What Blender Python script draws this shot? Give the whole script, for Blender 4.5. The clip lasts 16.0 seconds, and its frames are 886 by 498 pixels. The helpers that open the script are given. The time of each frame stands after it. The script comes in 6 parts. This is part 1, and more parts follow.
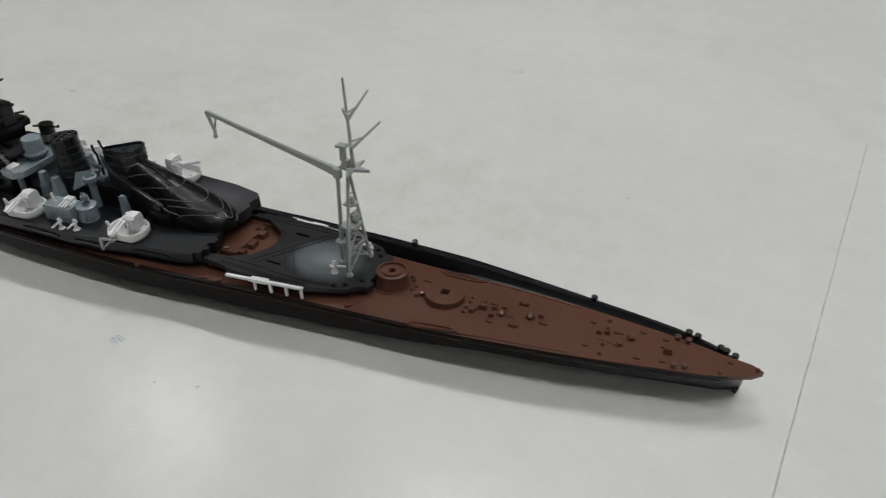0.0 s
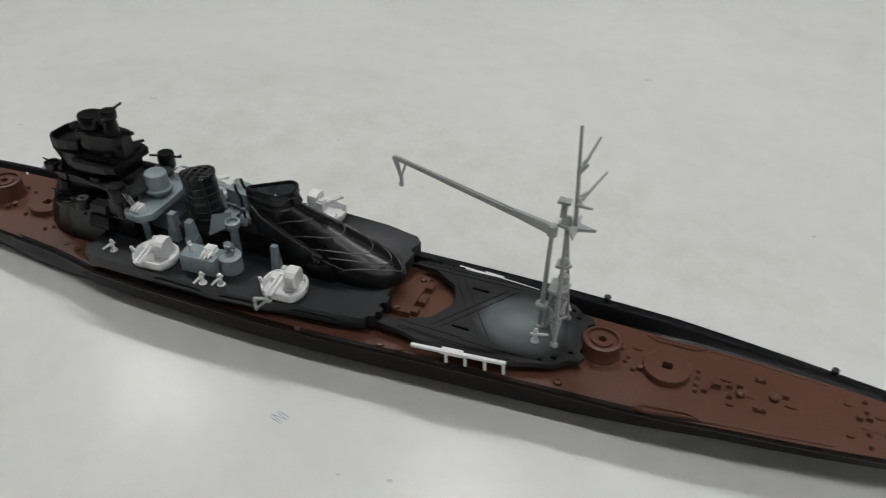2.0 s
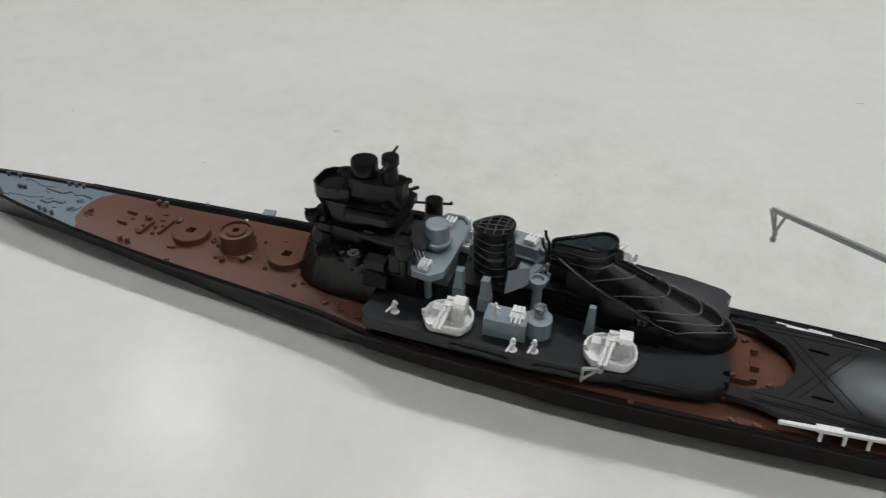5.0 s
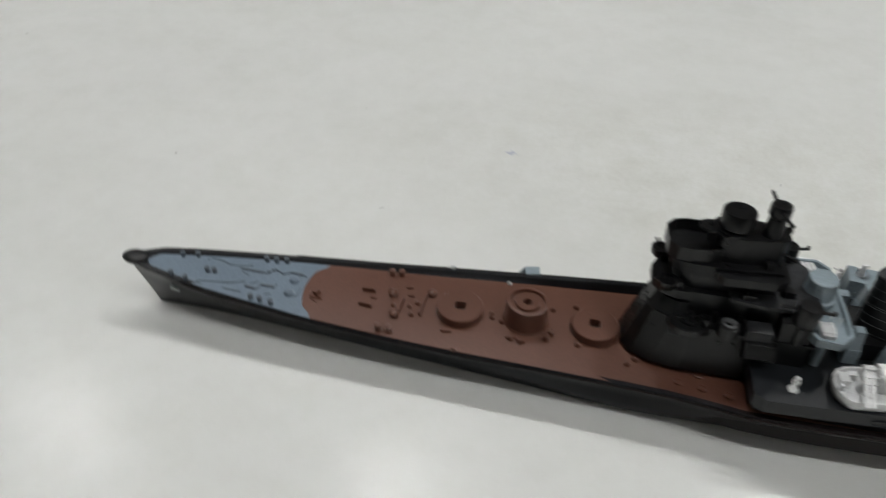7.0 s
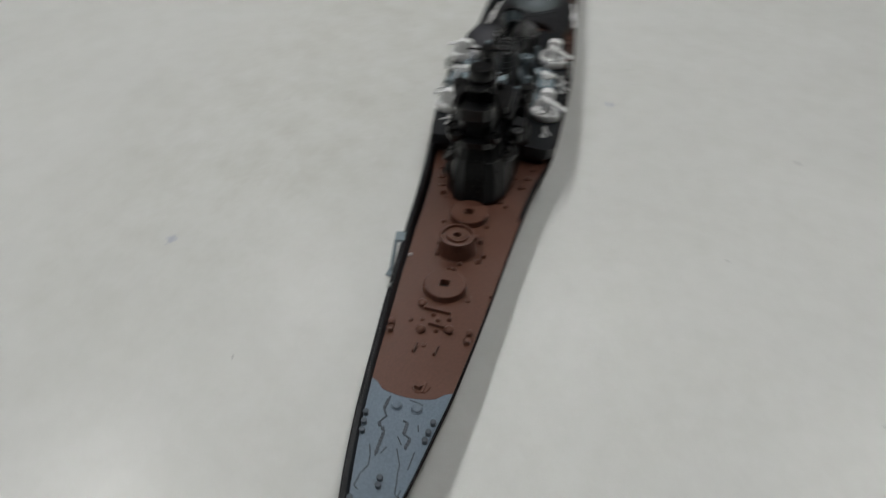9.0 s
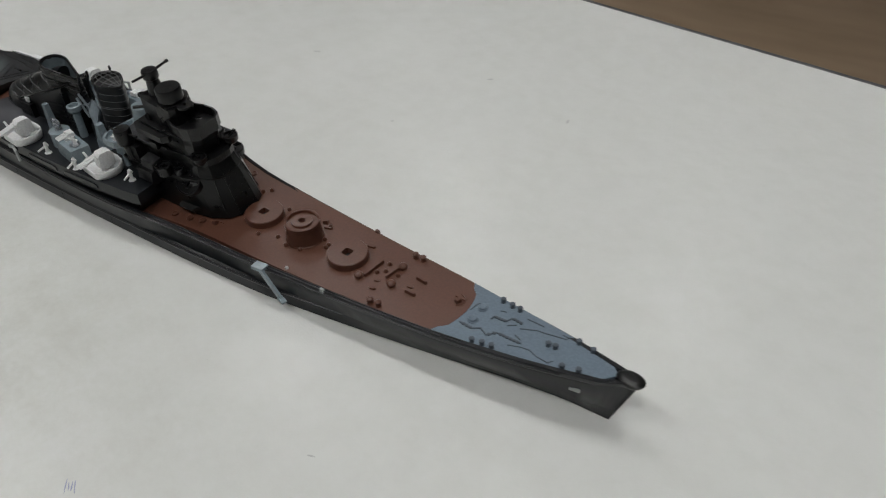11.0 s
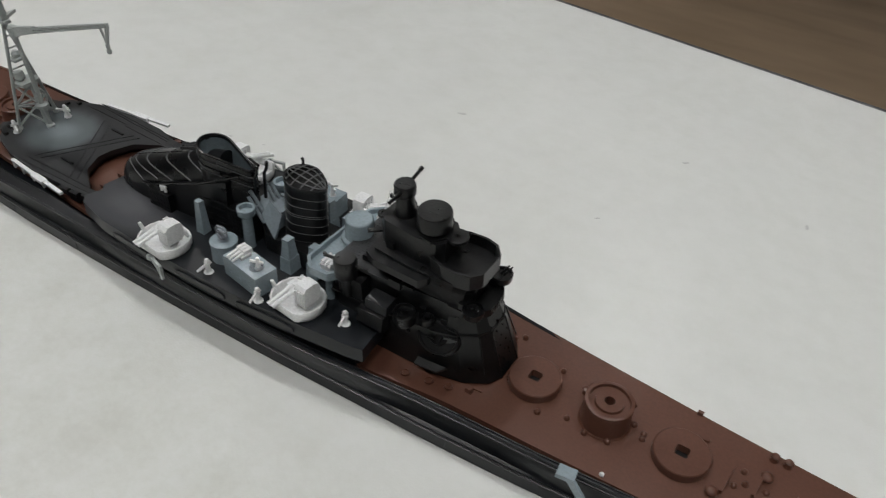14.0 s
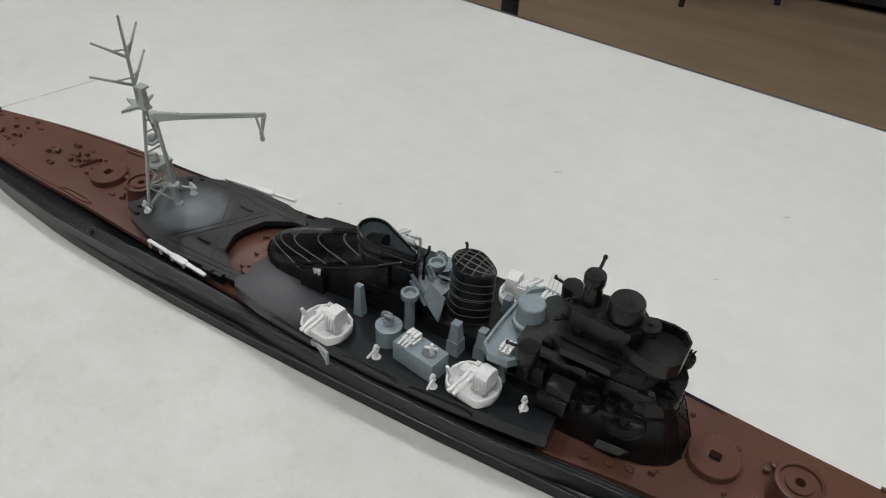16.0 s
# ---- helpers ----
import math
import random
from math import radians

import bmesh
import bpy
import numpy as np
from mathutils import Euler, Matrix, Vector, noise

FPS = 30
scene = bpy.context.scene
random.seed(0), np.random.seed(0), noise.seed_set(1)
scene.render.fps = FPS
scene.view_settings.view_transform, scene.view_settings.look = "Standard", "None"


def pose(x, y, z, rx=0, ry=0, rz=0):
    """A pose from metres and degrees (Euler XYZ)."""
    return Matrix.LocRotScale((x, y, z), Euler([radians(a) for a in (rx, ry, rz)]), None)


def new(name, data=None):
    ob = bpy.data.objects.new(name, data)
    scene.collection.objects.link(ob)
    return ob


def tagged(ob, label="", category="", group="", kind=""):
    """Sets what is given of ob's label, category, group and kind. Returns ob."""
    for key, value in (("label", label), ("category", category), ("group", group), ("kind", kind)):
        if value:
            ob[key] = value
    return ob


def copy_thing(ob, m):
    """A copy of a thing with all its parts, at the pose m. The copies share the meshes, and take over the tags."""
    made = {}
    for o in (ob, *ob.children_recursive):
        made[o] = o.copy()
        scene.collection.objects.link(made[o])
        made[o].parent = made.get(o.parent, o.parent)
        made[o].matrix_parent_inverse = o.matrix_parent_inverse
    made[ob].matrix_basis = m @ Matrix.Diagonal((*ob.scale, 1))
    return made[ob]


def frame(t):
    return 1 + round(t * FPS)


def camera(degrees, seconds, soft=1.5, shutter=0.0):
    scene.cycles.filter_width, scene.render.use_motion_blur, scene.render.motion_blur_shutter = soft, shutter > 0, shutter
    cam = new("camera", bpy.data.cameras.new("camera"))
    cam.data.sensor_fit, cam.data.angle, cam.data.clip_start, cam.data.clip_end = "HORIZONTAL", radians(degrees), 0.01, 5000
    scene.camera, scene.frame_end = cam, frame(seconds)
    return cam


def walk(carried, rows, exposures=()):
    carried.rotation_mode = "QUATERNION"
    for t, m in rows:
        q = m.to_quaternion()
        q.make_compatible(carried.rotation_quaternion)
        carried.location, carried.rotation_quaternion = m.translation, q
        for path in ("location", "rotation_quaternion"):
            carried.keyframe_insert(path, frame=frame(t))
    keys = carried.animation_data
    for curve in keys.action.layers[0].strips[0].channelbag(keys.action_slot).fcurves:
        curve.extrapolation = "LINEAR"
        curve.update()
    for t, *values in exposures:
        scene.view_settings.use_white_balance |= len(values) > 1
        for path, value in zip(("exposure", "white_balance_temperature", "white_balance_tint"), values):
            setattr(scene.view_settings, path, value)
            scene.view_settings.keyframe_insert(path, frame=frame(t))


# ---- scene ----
# Metres everywhere; the model's own numbers are millimetres and pass through MM.
MM = 0.001
PATH = [
    (0, 273.12, -109.43, 116.54, 51.275, 1.154, 21.685),
    (0.5, 259.24, -106.32, 118.33, 49.490, 0.575, 21.906),
    (1, 246.43, -103.35, 119.06, 49.092, 0.065, 21.653),
    (1.5, 234.96, -99.53, 117.81, 48.732, -0.378, 21.326),
    (2, 221.28, -98.41, 116.51, 48.926, 0.062, 20.644),
    (2.5, 210.11, -98.26, 116.49, 48.792, 0.458, 20.727),
    (3, 196.94, -97.51, 115.50, 48.732, 0.595, 20.315),
    (3.5, 186.99, -97.09, 115.47, 48.914, 0.753, 19.946),
    (3.7, 183.58, -97.50, 115.19, 49.171, 0.764, 19.882),
    (5.8, 138.11, -102.85, 111.67, 49.720, 0.528, 19.934),
    (6, 131.87, -102.59, 113.33, 48.631, 0.886, 19.518),
    (6.5, 109.22, -105.72, 110.85, 48.485, 0.029, 16.628),
    (7, 71.35, -91.10, 107.60, 47.223, -1.235, 8.988),
    (7.5, 33.98, -78.13, 108.95, 47.441, 0.073, -6.374),
    (8, 21.97, -62.81, 102.83, 46.746, -0.157, -22.408),
    (8.5, -18.30, -40.05, 100.96, 44.341, -3.582, -44.683),
    (9, -43.73, -14.23, 112.07, 48.503, -5.229, -77.106),
    (9.5, -56.66, 47.36, 114.66, 52.703, -2.153, -112.453),
    (9.7, -59.13, 70.63, 117.44, 53.035, 1.461, -124.647),
    (11.8, 7.41, 84.11, 93.00, 52.754, -1.793, -146.812),
    (12, 12.20, 81.22, 92.71, 53.323, -1.903, -147.135),
    (12.5, 26.57, 77.69, 93.30, 52.989, -2.980, -147.035),
    (13, 40.52, 78.33, 94.83, 52.605, -4.006, -146.377),
    (13.5, 50.53, 75.41, 93.17, 52.678, -4.266, -146.858),
    (14, 59.11, 78.72, 94.68, 52.503, -4.331, -146.778),
    (14.5, 66.85, 79.72, 96.10, 52.746, -4.118, -147.214),
    (15, 76.59, 83.38, 97.69, 53.276, -3.797, -147.210),
    (15.5, 82.71, 87.33, 99.54, 53.905, -3.510, -147.564),
    (16, 85.53, 90.33, 101.84, 54.281, -3.280, -147.851),
]
cam = camera(60.8, 16.0, soft=1.1, shutter=0.4)
walk(cam, [(t, pose(x * MM, y * MM, z * MM, rx, ry, rz)) for t, x, y, z, rx, ry, rz in PATH],
     exposures=[(0, -0.95), (2, -0.90), (3.5, -0.80), (7.0, -0.78), (7.5, -1.0), (8.0, -1.08), (8.5, -1.28), (9.0, -1.10), (9.5, -0.94), (12, -0.98), (13, -0.94), (14, -0.83), (16, -0.74)])

# ---- light: a room with rows of ceiling lights ----
world = bpy.data.worlds.new("room_dark")
world.use_nodes = True
world.node_tree.nodes["Background"].inputs["Color"].default_value = (0.8, 0.85, 0.9, 1)
world.node_tree.nodes["Background"].inputs["Strength"].default_value = 0.01
scene.world = world
LAMP_STRENGTH = 690.0
ROW_RADIUS = {"near": 0.055, "middle": 0.045, "far": 0.034}
LAMPS = [(-1.30, 1.12), (-0.20, 1.05), (0.92, 1.04), (2.05, 0.84), (-0.20, -0.30), (0.92, -0.30), (2.02, -0.28), (1.76, -1.25), (0.54, -2.34), (1.65, -2.34)]
CEILING = 2.05
FLOOR = -0.74


# ---- materials ----
def nodes_of(name):
    m = bpy.data.materials.new(name)
    m.use_nodes = True
    return m, m.node_tree.nodes, m.node_tree.links, m.node_tree.nodes["Principled BSDF"]


def noise_node(n, l, scale, detail=4.0, rough=0.6, coord=None):
    t = n.new("ShaderNodeTexNoise")
    t.inputs["Scale"].default_value, t.inputs["Detail"].default_value = scale, detail
    t.inputs["Roughness"].default_value = rough
    if coord is not None:
        l.new(coord, t.inputs["Vector"])
    return t


def ramp(n, l, source, stops):
    r = n.new("ShaderNodeValToRGB")
    e = r.color_ramp.elements
    while len(e) < len(stops):
        e.new(0.5)
    for k, (at, c) in zip(e, stops):
        k.position, k.color = at, (*c, 1)
    l.new(source, r.inputs["Fac"])
    return r


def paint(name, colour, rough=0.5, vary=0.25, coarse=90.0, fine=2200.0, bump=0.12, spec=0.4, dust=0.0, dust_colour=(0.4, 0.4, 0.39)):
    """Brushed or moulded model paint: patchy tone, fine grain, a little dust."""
    m, n, l, p = nodes_of(name)
    co = n.new("ShaderNodeTexCoord").outputs["Object"]
    a, b = noise_node(n, l, coarse, 5, 0.6, co), noise_node(n, l, fine, 3, 0.6, co)
    dark = tuple(c * (1 - vary) for c in colour)
    light = tuple(min(1, c * (1 + vary)) for c in colour)
    base = ramp(n, l, a.outputs["Fac"], [(0.3, dark), (0.7, light)]).outputs["Color"]
    grain = n.new("ShaderNodeMix")
    grain.data_type, grain.blend_type = "RGBA", "MULTIPLY"
    grain.inputs["Factor"].default_value = 0.5
    l.new(base, grain.inputs["A"])
    l.new(ramp(n, l, b.outputs["Fac"], [(0.3, (0.75, 0.75, 0.75)), (0.7, (1.15, 1.15, 1.15))]).outputs["Color"], grain.inputs["B"])
    out = grain.outputs["Result"]
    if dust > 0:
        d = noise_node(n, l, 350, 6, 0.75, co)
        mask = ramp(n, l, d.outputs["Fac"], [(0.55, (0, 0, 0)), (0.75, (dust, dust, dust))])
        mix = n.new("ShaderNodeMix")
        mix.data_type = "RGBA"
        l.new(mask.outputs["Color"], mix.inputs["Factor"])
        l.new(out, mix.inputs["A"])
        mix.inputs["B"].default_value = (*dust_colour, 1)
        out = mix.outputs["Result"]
    l.new(out, p.inputs["Base Color"])
    rr = n.new("ShaderNodeMapRange")
    rr.inputs["To Min"].default_value, rr.inputs["To Max"].default_value = max(0.05, rough - 0.1), min(1, rough + 0.12)
    l.new(a.outputs["Fac"], rr.inputs["Value"])
    l.new(rr.outputs["Result"], p.inputs["Roughness"])
    p.inputs["Specular IOR Level"].default_value = spec
    bp = n.new("ShaderNodeBump")
    bp.inputs["Strength"].default_value, bp.inputs["Distance"].default_value = bump, 0.0001
    l.new(b.outputs["Fac"], bp.inputs["Height"])
    l.new(bp.outputs["Normal"], p.inputs["Normal"])
    return m


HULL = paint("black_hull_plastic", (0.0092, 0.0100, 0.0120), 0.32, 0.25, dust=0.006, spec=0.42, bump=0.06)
STAINED = paint("black_rail_with_brown_overspray", (0.016, 0.009, 0.0075), 0.35, 0.4, spec=0.2)
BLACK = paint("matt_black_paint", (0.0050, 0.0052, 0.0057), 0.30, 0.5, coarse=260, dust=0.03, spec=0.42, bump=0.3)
# speckled tread black, lightened for the sheen on up-facing roof and lockers
TREAD = paint("black_tread_with_sheen", (0.020, 0.021, 0.023), 0.42, 0.45, coarse=200, dust=0.06, spec=0.4, bump=0.15)
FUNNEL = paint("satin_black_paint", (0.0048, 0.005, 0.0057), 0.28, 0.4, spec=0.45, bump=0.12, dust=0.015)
EDGE = paint("worn_grey_edge", (0.095, 0.097, 0.10), 0.5, 0.3)
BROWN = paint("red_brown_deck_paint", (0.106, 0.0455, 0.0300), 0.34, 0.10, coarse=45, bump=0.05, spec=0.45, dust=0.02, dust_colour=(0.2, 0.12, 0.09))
BLUE = paint("blue_grey_deck_plastic", (0.140, 0.184, 0.232), 0.36, 0.06, coarse=60, bump=0.04)
# darker copy of the foredeck plastic; relief shade is mixed into its colour
BLUE_SHADE = paint("dark_blue_grey_shaded_plastic", (0.075, 0.094, 0.115), 0.48, 0.15)
PLATE = paint("mid_blue_grey_plastic", (0.18, 0.212, 0.235), 0.4, 0.15)
GREY = paint("light_blue_grey_plastic", (0.245, 0.298, 0.328), 0.22, 0.14, bump=0.08, spec=0.5)
MASTGREY = paint("pale_grey_plastic", (0.37, 0.395, 0.385), 0.42, 0.12, bump=0.06)
WHITE = paint("off_white_resin", (0.76, 0.765, 0.765), 0.45, 0.05, bump=0.05)
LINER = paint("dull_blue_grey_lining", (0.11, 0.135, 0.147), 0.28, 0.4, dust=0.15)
LATTICE = paint("dark_grey_lattice", (0.05, 0.051, 0.053), 0.5, 0.2)


def clear_plastic():
    m, n, l, p = nodes_of("clear_plastic")
    p.inputs["Base Color"].default_value = (0.85, 0.89, 0.95, 1)
    p.inputs["Roughness"].default_value = 0.05
    p.inputs["IOR"].default_value = 1.5
    p.inputs["Transmission Weight"].default_value = 0.85
    return m


CLEAR = clear_plastic()


def oversprayed_shaded_hull():
    """Black hull plastic; the deck's brown overspray and worked-in shade darken the port side."""
    m = paint("black_hull_with_brown_overspray_and_shade", (0.0092, 0.0100, 0.0120), 0.32, 0.25, dust=0.006, spec=0.42, bump=0.06)
    n, l = m.node_tree.nodes, m.node_tree.links
    p = n["Principled BSDF"]
    plain = p.inputs["Base Color"].links[0].from_socket
    co = n.new("ShaderNodeTexCoord").outputs["Object"]
    xyz = n.new("ShaderNodeSeparateXYZ")
    l.new(co, xyz.inputs["Vector"])
    side, along = n.new("ShaderNodeMapRange"), n.new("ShaderNodeMapRange")
    for node, axis, a, b in ((side, "Y", -0.003, -0.008), (along, "X", 0.085, 0.125)):
        node.inputs["From Min"].default_value, node.inputs["From Max"].default_value = a, b
        l.new(xyz.outputs[axis], node.inputs["Value"])
    cloud = noise_node(n, l, 60, 5, 0.65, co)
    both, mask = n.new("ShaderNodeMath"), n.new("ShaderNodeMath")
    both.operation = mask.operation = "MULTIPLY"
    l.new(side.outputs["Result"], both.inputs[0])
    l.new(along.outputs["Result"], both.inputs[1])
    l.new(both.outputs["Value"], mask.inputs[0])
    l.new(ramp(n, l, cloud.outputs["Fac"], [(0.25, (0.45, 0.45, 0.45)), (0.65, (1, 1, 1))]).outputs["Color"], mask.inputs[1])
    mix = n.new("ShaderNodeMix")
    mix.data_type = "RGBA"
    l.new(mask.outputs["Value"], mix.inputs["Factor"])
    l.new(plain, mix.inputs["A"])
    mix.inputs["B"].default_value = (0.0095, 0.0048, 0.0038, 1)
    l.new(mix.outputs["Result"], p.inputs["Base Color"])
    # the port side lies in shade: darkened here by cutting its gloss
    gloss = n.new("ShaderNodeMapRange")
    gloss.inputs["To Min"].default_value, gloss.inputs["To Max"].default_value = 0.42, 0.10
    l.new(side.outputs["Result"], gloss.inputs["Value"])
    l.new(gloss.outputs["Result"], p.inputs["Specular IOR Level"])
    return m


HULLSIDE = oversprayed_shaded_hull()


def sprayed(name, centre, reach, dark, light, grey, cover=0.72, rough=0.42, spec=0.5):
    """Black deck with a primer-grey sprayed patch that fades out round its centre."""
    m, n, l, p = nodes_of(name)
    co = n.new("ShaderNodeTexCoord").outputs["Object"]
    mp = n.new("ShaderNodeMapping")
    mp.inputs["Location"].default_value = (-centre[0] * MM / (reach[0] * MM), -centre[1] * MM / (reach[1] * MM), 0)
    mp.inputs["Scale"].default_value = (1 / (reach[0] * MM), 1 / (reach[1] * MM), 0)
    l.new(co, mp.inputs["Vector"])
    ln = n.new("ShaderNodeVectorMath")
    ln.operation = "LENGTH"
    l.new(mp.outputs["Vector"], ln.inputs[0])
    a, b = noise_node(n, l, 120, 5, 0.6, co), noise_node(n, l, 2200, 3, 0.6, co)
    add = n.new("ShaderNodeMath")
    add.operation = "MULTIPLY_ADD"
    l.new(a.outputs["Fac"], add.inputs[0])
    add.inputs[1].default_value = 0.35
    l.new(ln.outputs["Value"], add.inputs[2])
    mask = ramp(n, l, add.outputs["Value"], [(0.25, (cover,) * 3), (0.62, (cover * 0.55,) * 3), (1.0, (0, 0, 0))])
    mask.color_ramp.interpolation = "EASE"
    mix = n.new("ShaderNodeMix")
    mix.data_type = "RGBA"
    l.new(mask.outputs["Color"], mix.inputs["Factor"])
    l.new(ramp(n, l, a.outputs["Fac"], [(0.3, dark), (0.7, light)]).outputs["Color"], mix.inputs["A"])
    mix.inputs["B"].default_value = (*grey, 1)
    l.new(mix.outputs["Result"], p.inputs["Base Color"])
    p.inputs["Roughness"].default_value = rough
    p.inputs["Specular IOR Level"].default_value = spec
    bp = n.new("ShaderNodeBump")
    bp.inputs["Strength"].default_value, bp.inputs["Distance"].default_value = 0.15, 0.0001
    l.new(b.outputs["Fac"], bp.inputs["Height"])
    l.new(bp.outputs["Normal"], p.inputs["Normal"])
    return m


PLATFORM = sprayed("black_deck_with_grey_patch", (199.0, -0.4), (12.8, 11.0), (0.006, 0.0065, 0.0078), (0.014, 0.015, 0.0175), (0.23, 0.27, 0.285))
SHELTER = sprayed("black_sprayed_deck", (164.5, 9.5), (17.0, 10.0), (0.0065, 0.0075, 0.009), (0.0125, 0.0145, 0.0175), (0.16, 0.16, 0.175), 0.46, 0.34, 0.34)


def tabletop():
    """White laminate: faint mottling, fine dark specks and a pebbled sheen."""
    m, n, l, p = nodes_of("white_laminate")
    co = n.new("ShaderNodeTexCoord").outputs["Object"]
    big, mid, small = noise_node(n, l, 9, 4, 0.6, co), noise_node(n, l, 140, 5, 0.65, co), noise_node(n, l, 2500, 2, 0.55, co)
    base = ramp(n, l, big.outputs["Fac"], [(0.3, (0.66, 0.665, 0.645)), (0.7, (0.72, 0.725, 0.705))]).outputs["Color"]
    mul = n.new("ShaderNodeMix")
    mul.data_type, mul.blend_type = "RGBA", "MULTIPLY"
    mul.inputs["Factor"].default_value = 1
    l.new(base, mul.inputs["A"])
    l.new(ramp(n, l, mid.outputs["Fac"], [(0.28, (0.955, 0.955, 0.95)), (0.6, (1, 1, 1))]).outputs["Color"], mul.inputs["B"])
    # greyish wiped stains with a grainy edge
    stain, broken = noise_node(n, l, 34, 9, 0.72, co), noise_node(n, l, 420, 4, 0.7, co)
    wipe = n.new("ShaderNodeMath")
    wipe.operation = "MULTIPLY_ADD"
    l.new(broken.outputs["Fac"], wipe.inputs[0])
    wipe.inputs[1].default_value = 0.22
    l.new(stain.outputs["Fac"], wipe.inputs[2])
    film = n.new("ShaderNodeMix")
    film.data_type, film.blend_type = "RGBA", "MULTIPLY"
    film.inputs["Factor"].default_value = 1
    l.new(mul.outputs["Result"], film.inputs["A"])
    l.new(ramp(n, l, wipe.outputs["Value"], [(0.57, (1, 1, 1)), (0.66, (0.985, 0.985, 0.98)), (0.78, (0.968, 0.968, 0.96))]).outputs["Color"], film.inputs["B"])
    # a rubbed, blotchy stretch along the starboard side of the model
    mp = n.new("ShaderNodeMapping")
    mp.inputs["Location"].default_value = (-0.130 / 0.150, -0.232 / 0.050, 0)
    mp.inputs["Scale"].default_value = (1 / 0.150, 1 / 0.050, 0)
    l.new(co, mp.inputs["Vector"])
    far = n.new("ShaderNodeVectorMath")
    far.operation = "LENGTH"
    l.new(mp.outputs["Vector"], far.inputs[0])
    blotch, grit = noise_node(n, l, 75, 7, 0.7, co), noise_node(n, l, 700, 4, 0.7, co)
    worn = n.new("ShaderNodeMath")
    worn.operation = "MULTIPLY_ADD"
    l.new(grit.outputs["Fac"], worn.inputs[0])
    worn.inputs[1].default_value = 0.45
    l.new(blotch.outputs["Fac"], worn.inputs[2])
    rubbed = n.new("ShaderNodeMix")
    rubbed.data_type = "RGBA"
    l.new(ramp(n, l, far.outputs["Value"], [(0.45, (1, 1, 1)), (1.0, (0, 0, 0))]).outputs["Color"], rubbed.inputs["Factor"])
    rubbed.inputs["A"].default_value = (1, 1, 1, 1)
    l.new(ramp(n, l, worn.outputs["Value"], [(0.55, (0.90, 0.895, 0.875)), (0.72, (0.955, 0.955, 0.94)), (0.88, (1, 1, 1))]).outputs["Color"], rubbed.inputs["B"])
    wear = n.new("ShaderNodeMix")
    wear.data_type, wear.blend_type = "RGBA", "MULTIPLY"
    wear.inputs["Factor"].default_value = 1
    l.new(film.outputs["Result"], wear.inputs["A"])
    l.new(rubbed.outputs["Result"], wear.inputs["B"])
    sp = n.new("ShaderNodeTexVoronoi")
    sp.inputs["Scale"].default_value = 160
    l.new(co, sp.inputs["Vector"])
    keep = noise_node(n, l, 70, 2, 0.5, co)
    speck = n.new("ShaderNodeMath")
    speck.operation = "MULTIPLY_ADD"
    l.new(keep.outputs["Fac"], speck.inputs[0])
    speck.inputs[1].default_value = 0.55
    l.new(sp.outputs["Distance"], speck.inputs[2])
    spot = ramp(n, l, speck.outputs["Value"], [(0.205, (0.68, 0.67, 0.66)), (0.235, (1, 1, 1))])
    mul2 = n.new("ShaderNodeMix")
    mul2.data_type, mul2.blend_type = "RGBA", "MULTIPLY"
    mul2.inputs["Factor"].default_value = 1
    l.new(wear.outputs["Result"], mul2.inputs["A"])
    l.new(spot.outputs["Color"], mul2.inputs["B"])
    l.new(mul2.outputs["Result"], p.inputs["Base Color"])
    rr = n.new("ShaderNodeMapRange")
    rr.inputs["To Min"].default_value, rr.inputs["To Max"].default_value = 0.09, 0.15
    l.new(mid.outputs["Fac"], rr.inputs["Value"])
    l.new(rr.outputs["Result"], p.inputs["Roughness"])
    p.inputs["Specular IOR Level"].default_value = 0.085
    bp = n.new("ShaderNodeBump")
    bp.inputs["Strength"].default_value, bp.inputs["Distance"].default_value = 0.6, 0.00005
    l.new(small.outputs["Fac"], bp.inputs["Height"])
    l.new(bp.outputs["Normal"], p.inputs["Normal"])
    return m


TABLE = tabletop()
TRIM = paint("dark_grey_edging", (0.09, 0.088, 0.09), 0.5, 0.15, coarse=20, fine=600)
INK = paint("faded_blue_ink", (0.34, 0.37, 0.50), 0.5, 0.25, coarse=500, bump=0.02)
PENCIL = paint("graphite_line", (0.53, 0.53, 0.53), 0.5, 0.35, coarse=250)
SMUDGE = paint("grey_smudge", (0.50, 0.50, 0.49), 0.5, 0.15, coarse=400)
WALLS = paint("pale_wall_paint", (0.22, 0.222, 0.222), 0.8, 0.05, coarse=2, fine=120)
CEILS = paint("white_ceiling_board", (0.40, 0.405, 0.405), 0.9, 0.04, coarse=2, fine=90)
STEEL = paint("black_powder_coat", (0.02, 0.021, 0.025), 0.4, 0.2, coarse=8, fine=400)
FABRIC = paint("dark_slate_upholstery", (0.035, 0.045, 0.055), 0.85, 0.25, coarse=15, fine=900, bump=0.4)


def wood_floor():
    m, n, l, p = nodes_of("brown_wood_floor")
    co = n.new("ShaderNodeTexCoord").outputs["Object"]
    mp = n.new("ShaderNodeMapping")
    mp.inputs["Scale"].default_value = (1.0, 3.0, 1)
    l.new(co, mp.inputs["Vector"])
    a = noise_node(n, l, 2.6, 2, 0.5, mp.outputs["Vector"])
    l.new(ramp(n, l, a.outputs["Fac"], [(0.25, (0.33, 0.24, 0.155)), (0.5, (0.39, 0.285, 0.19)), (0.75, (0.45, 0.335, 0.23))]).outputs["Color"], p.inputs["Base Color"])
    p.inputs["Roughness"].default_value = 0.45
    return m


WOOD = wood_floor()


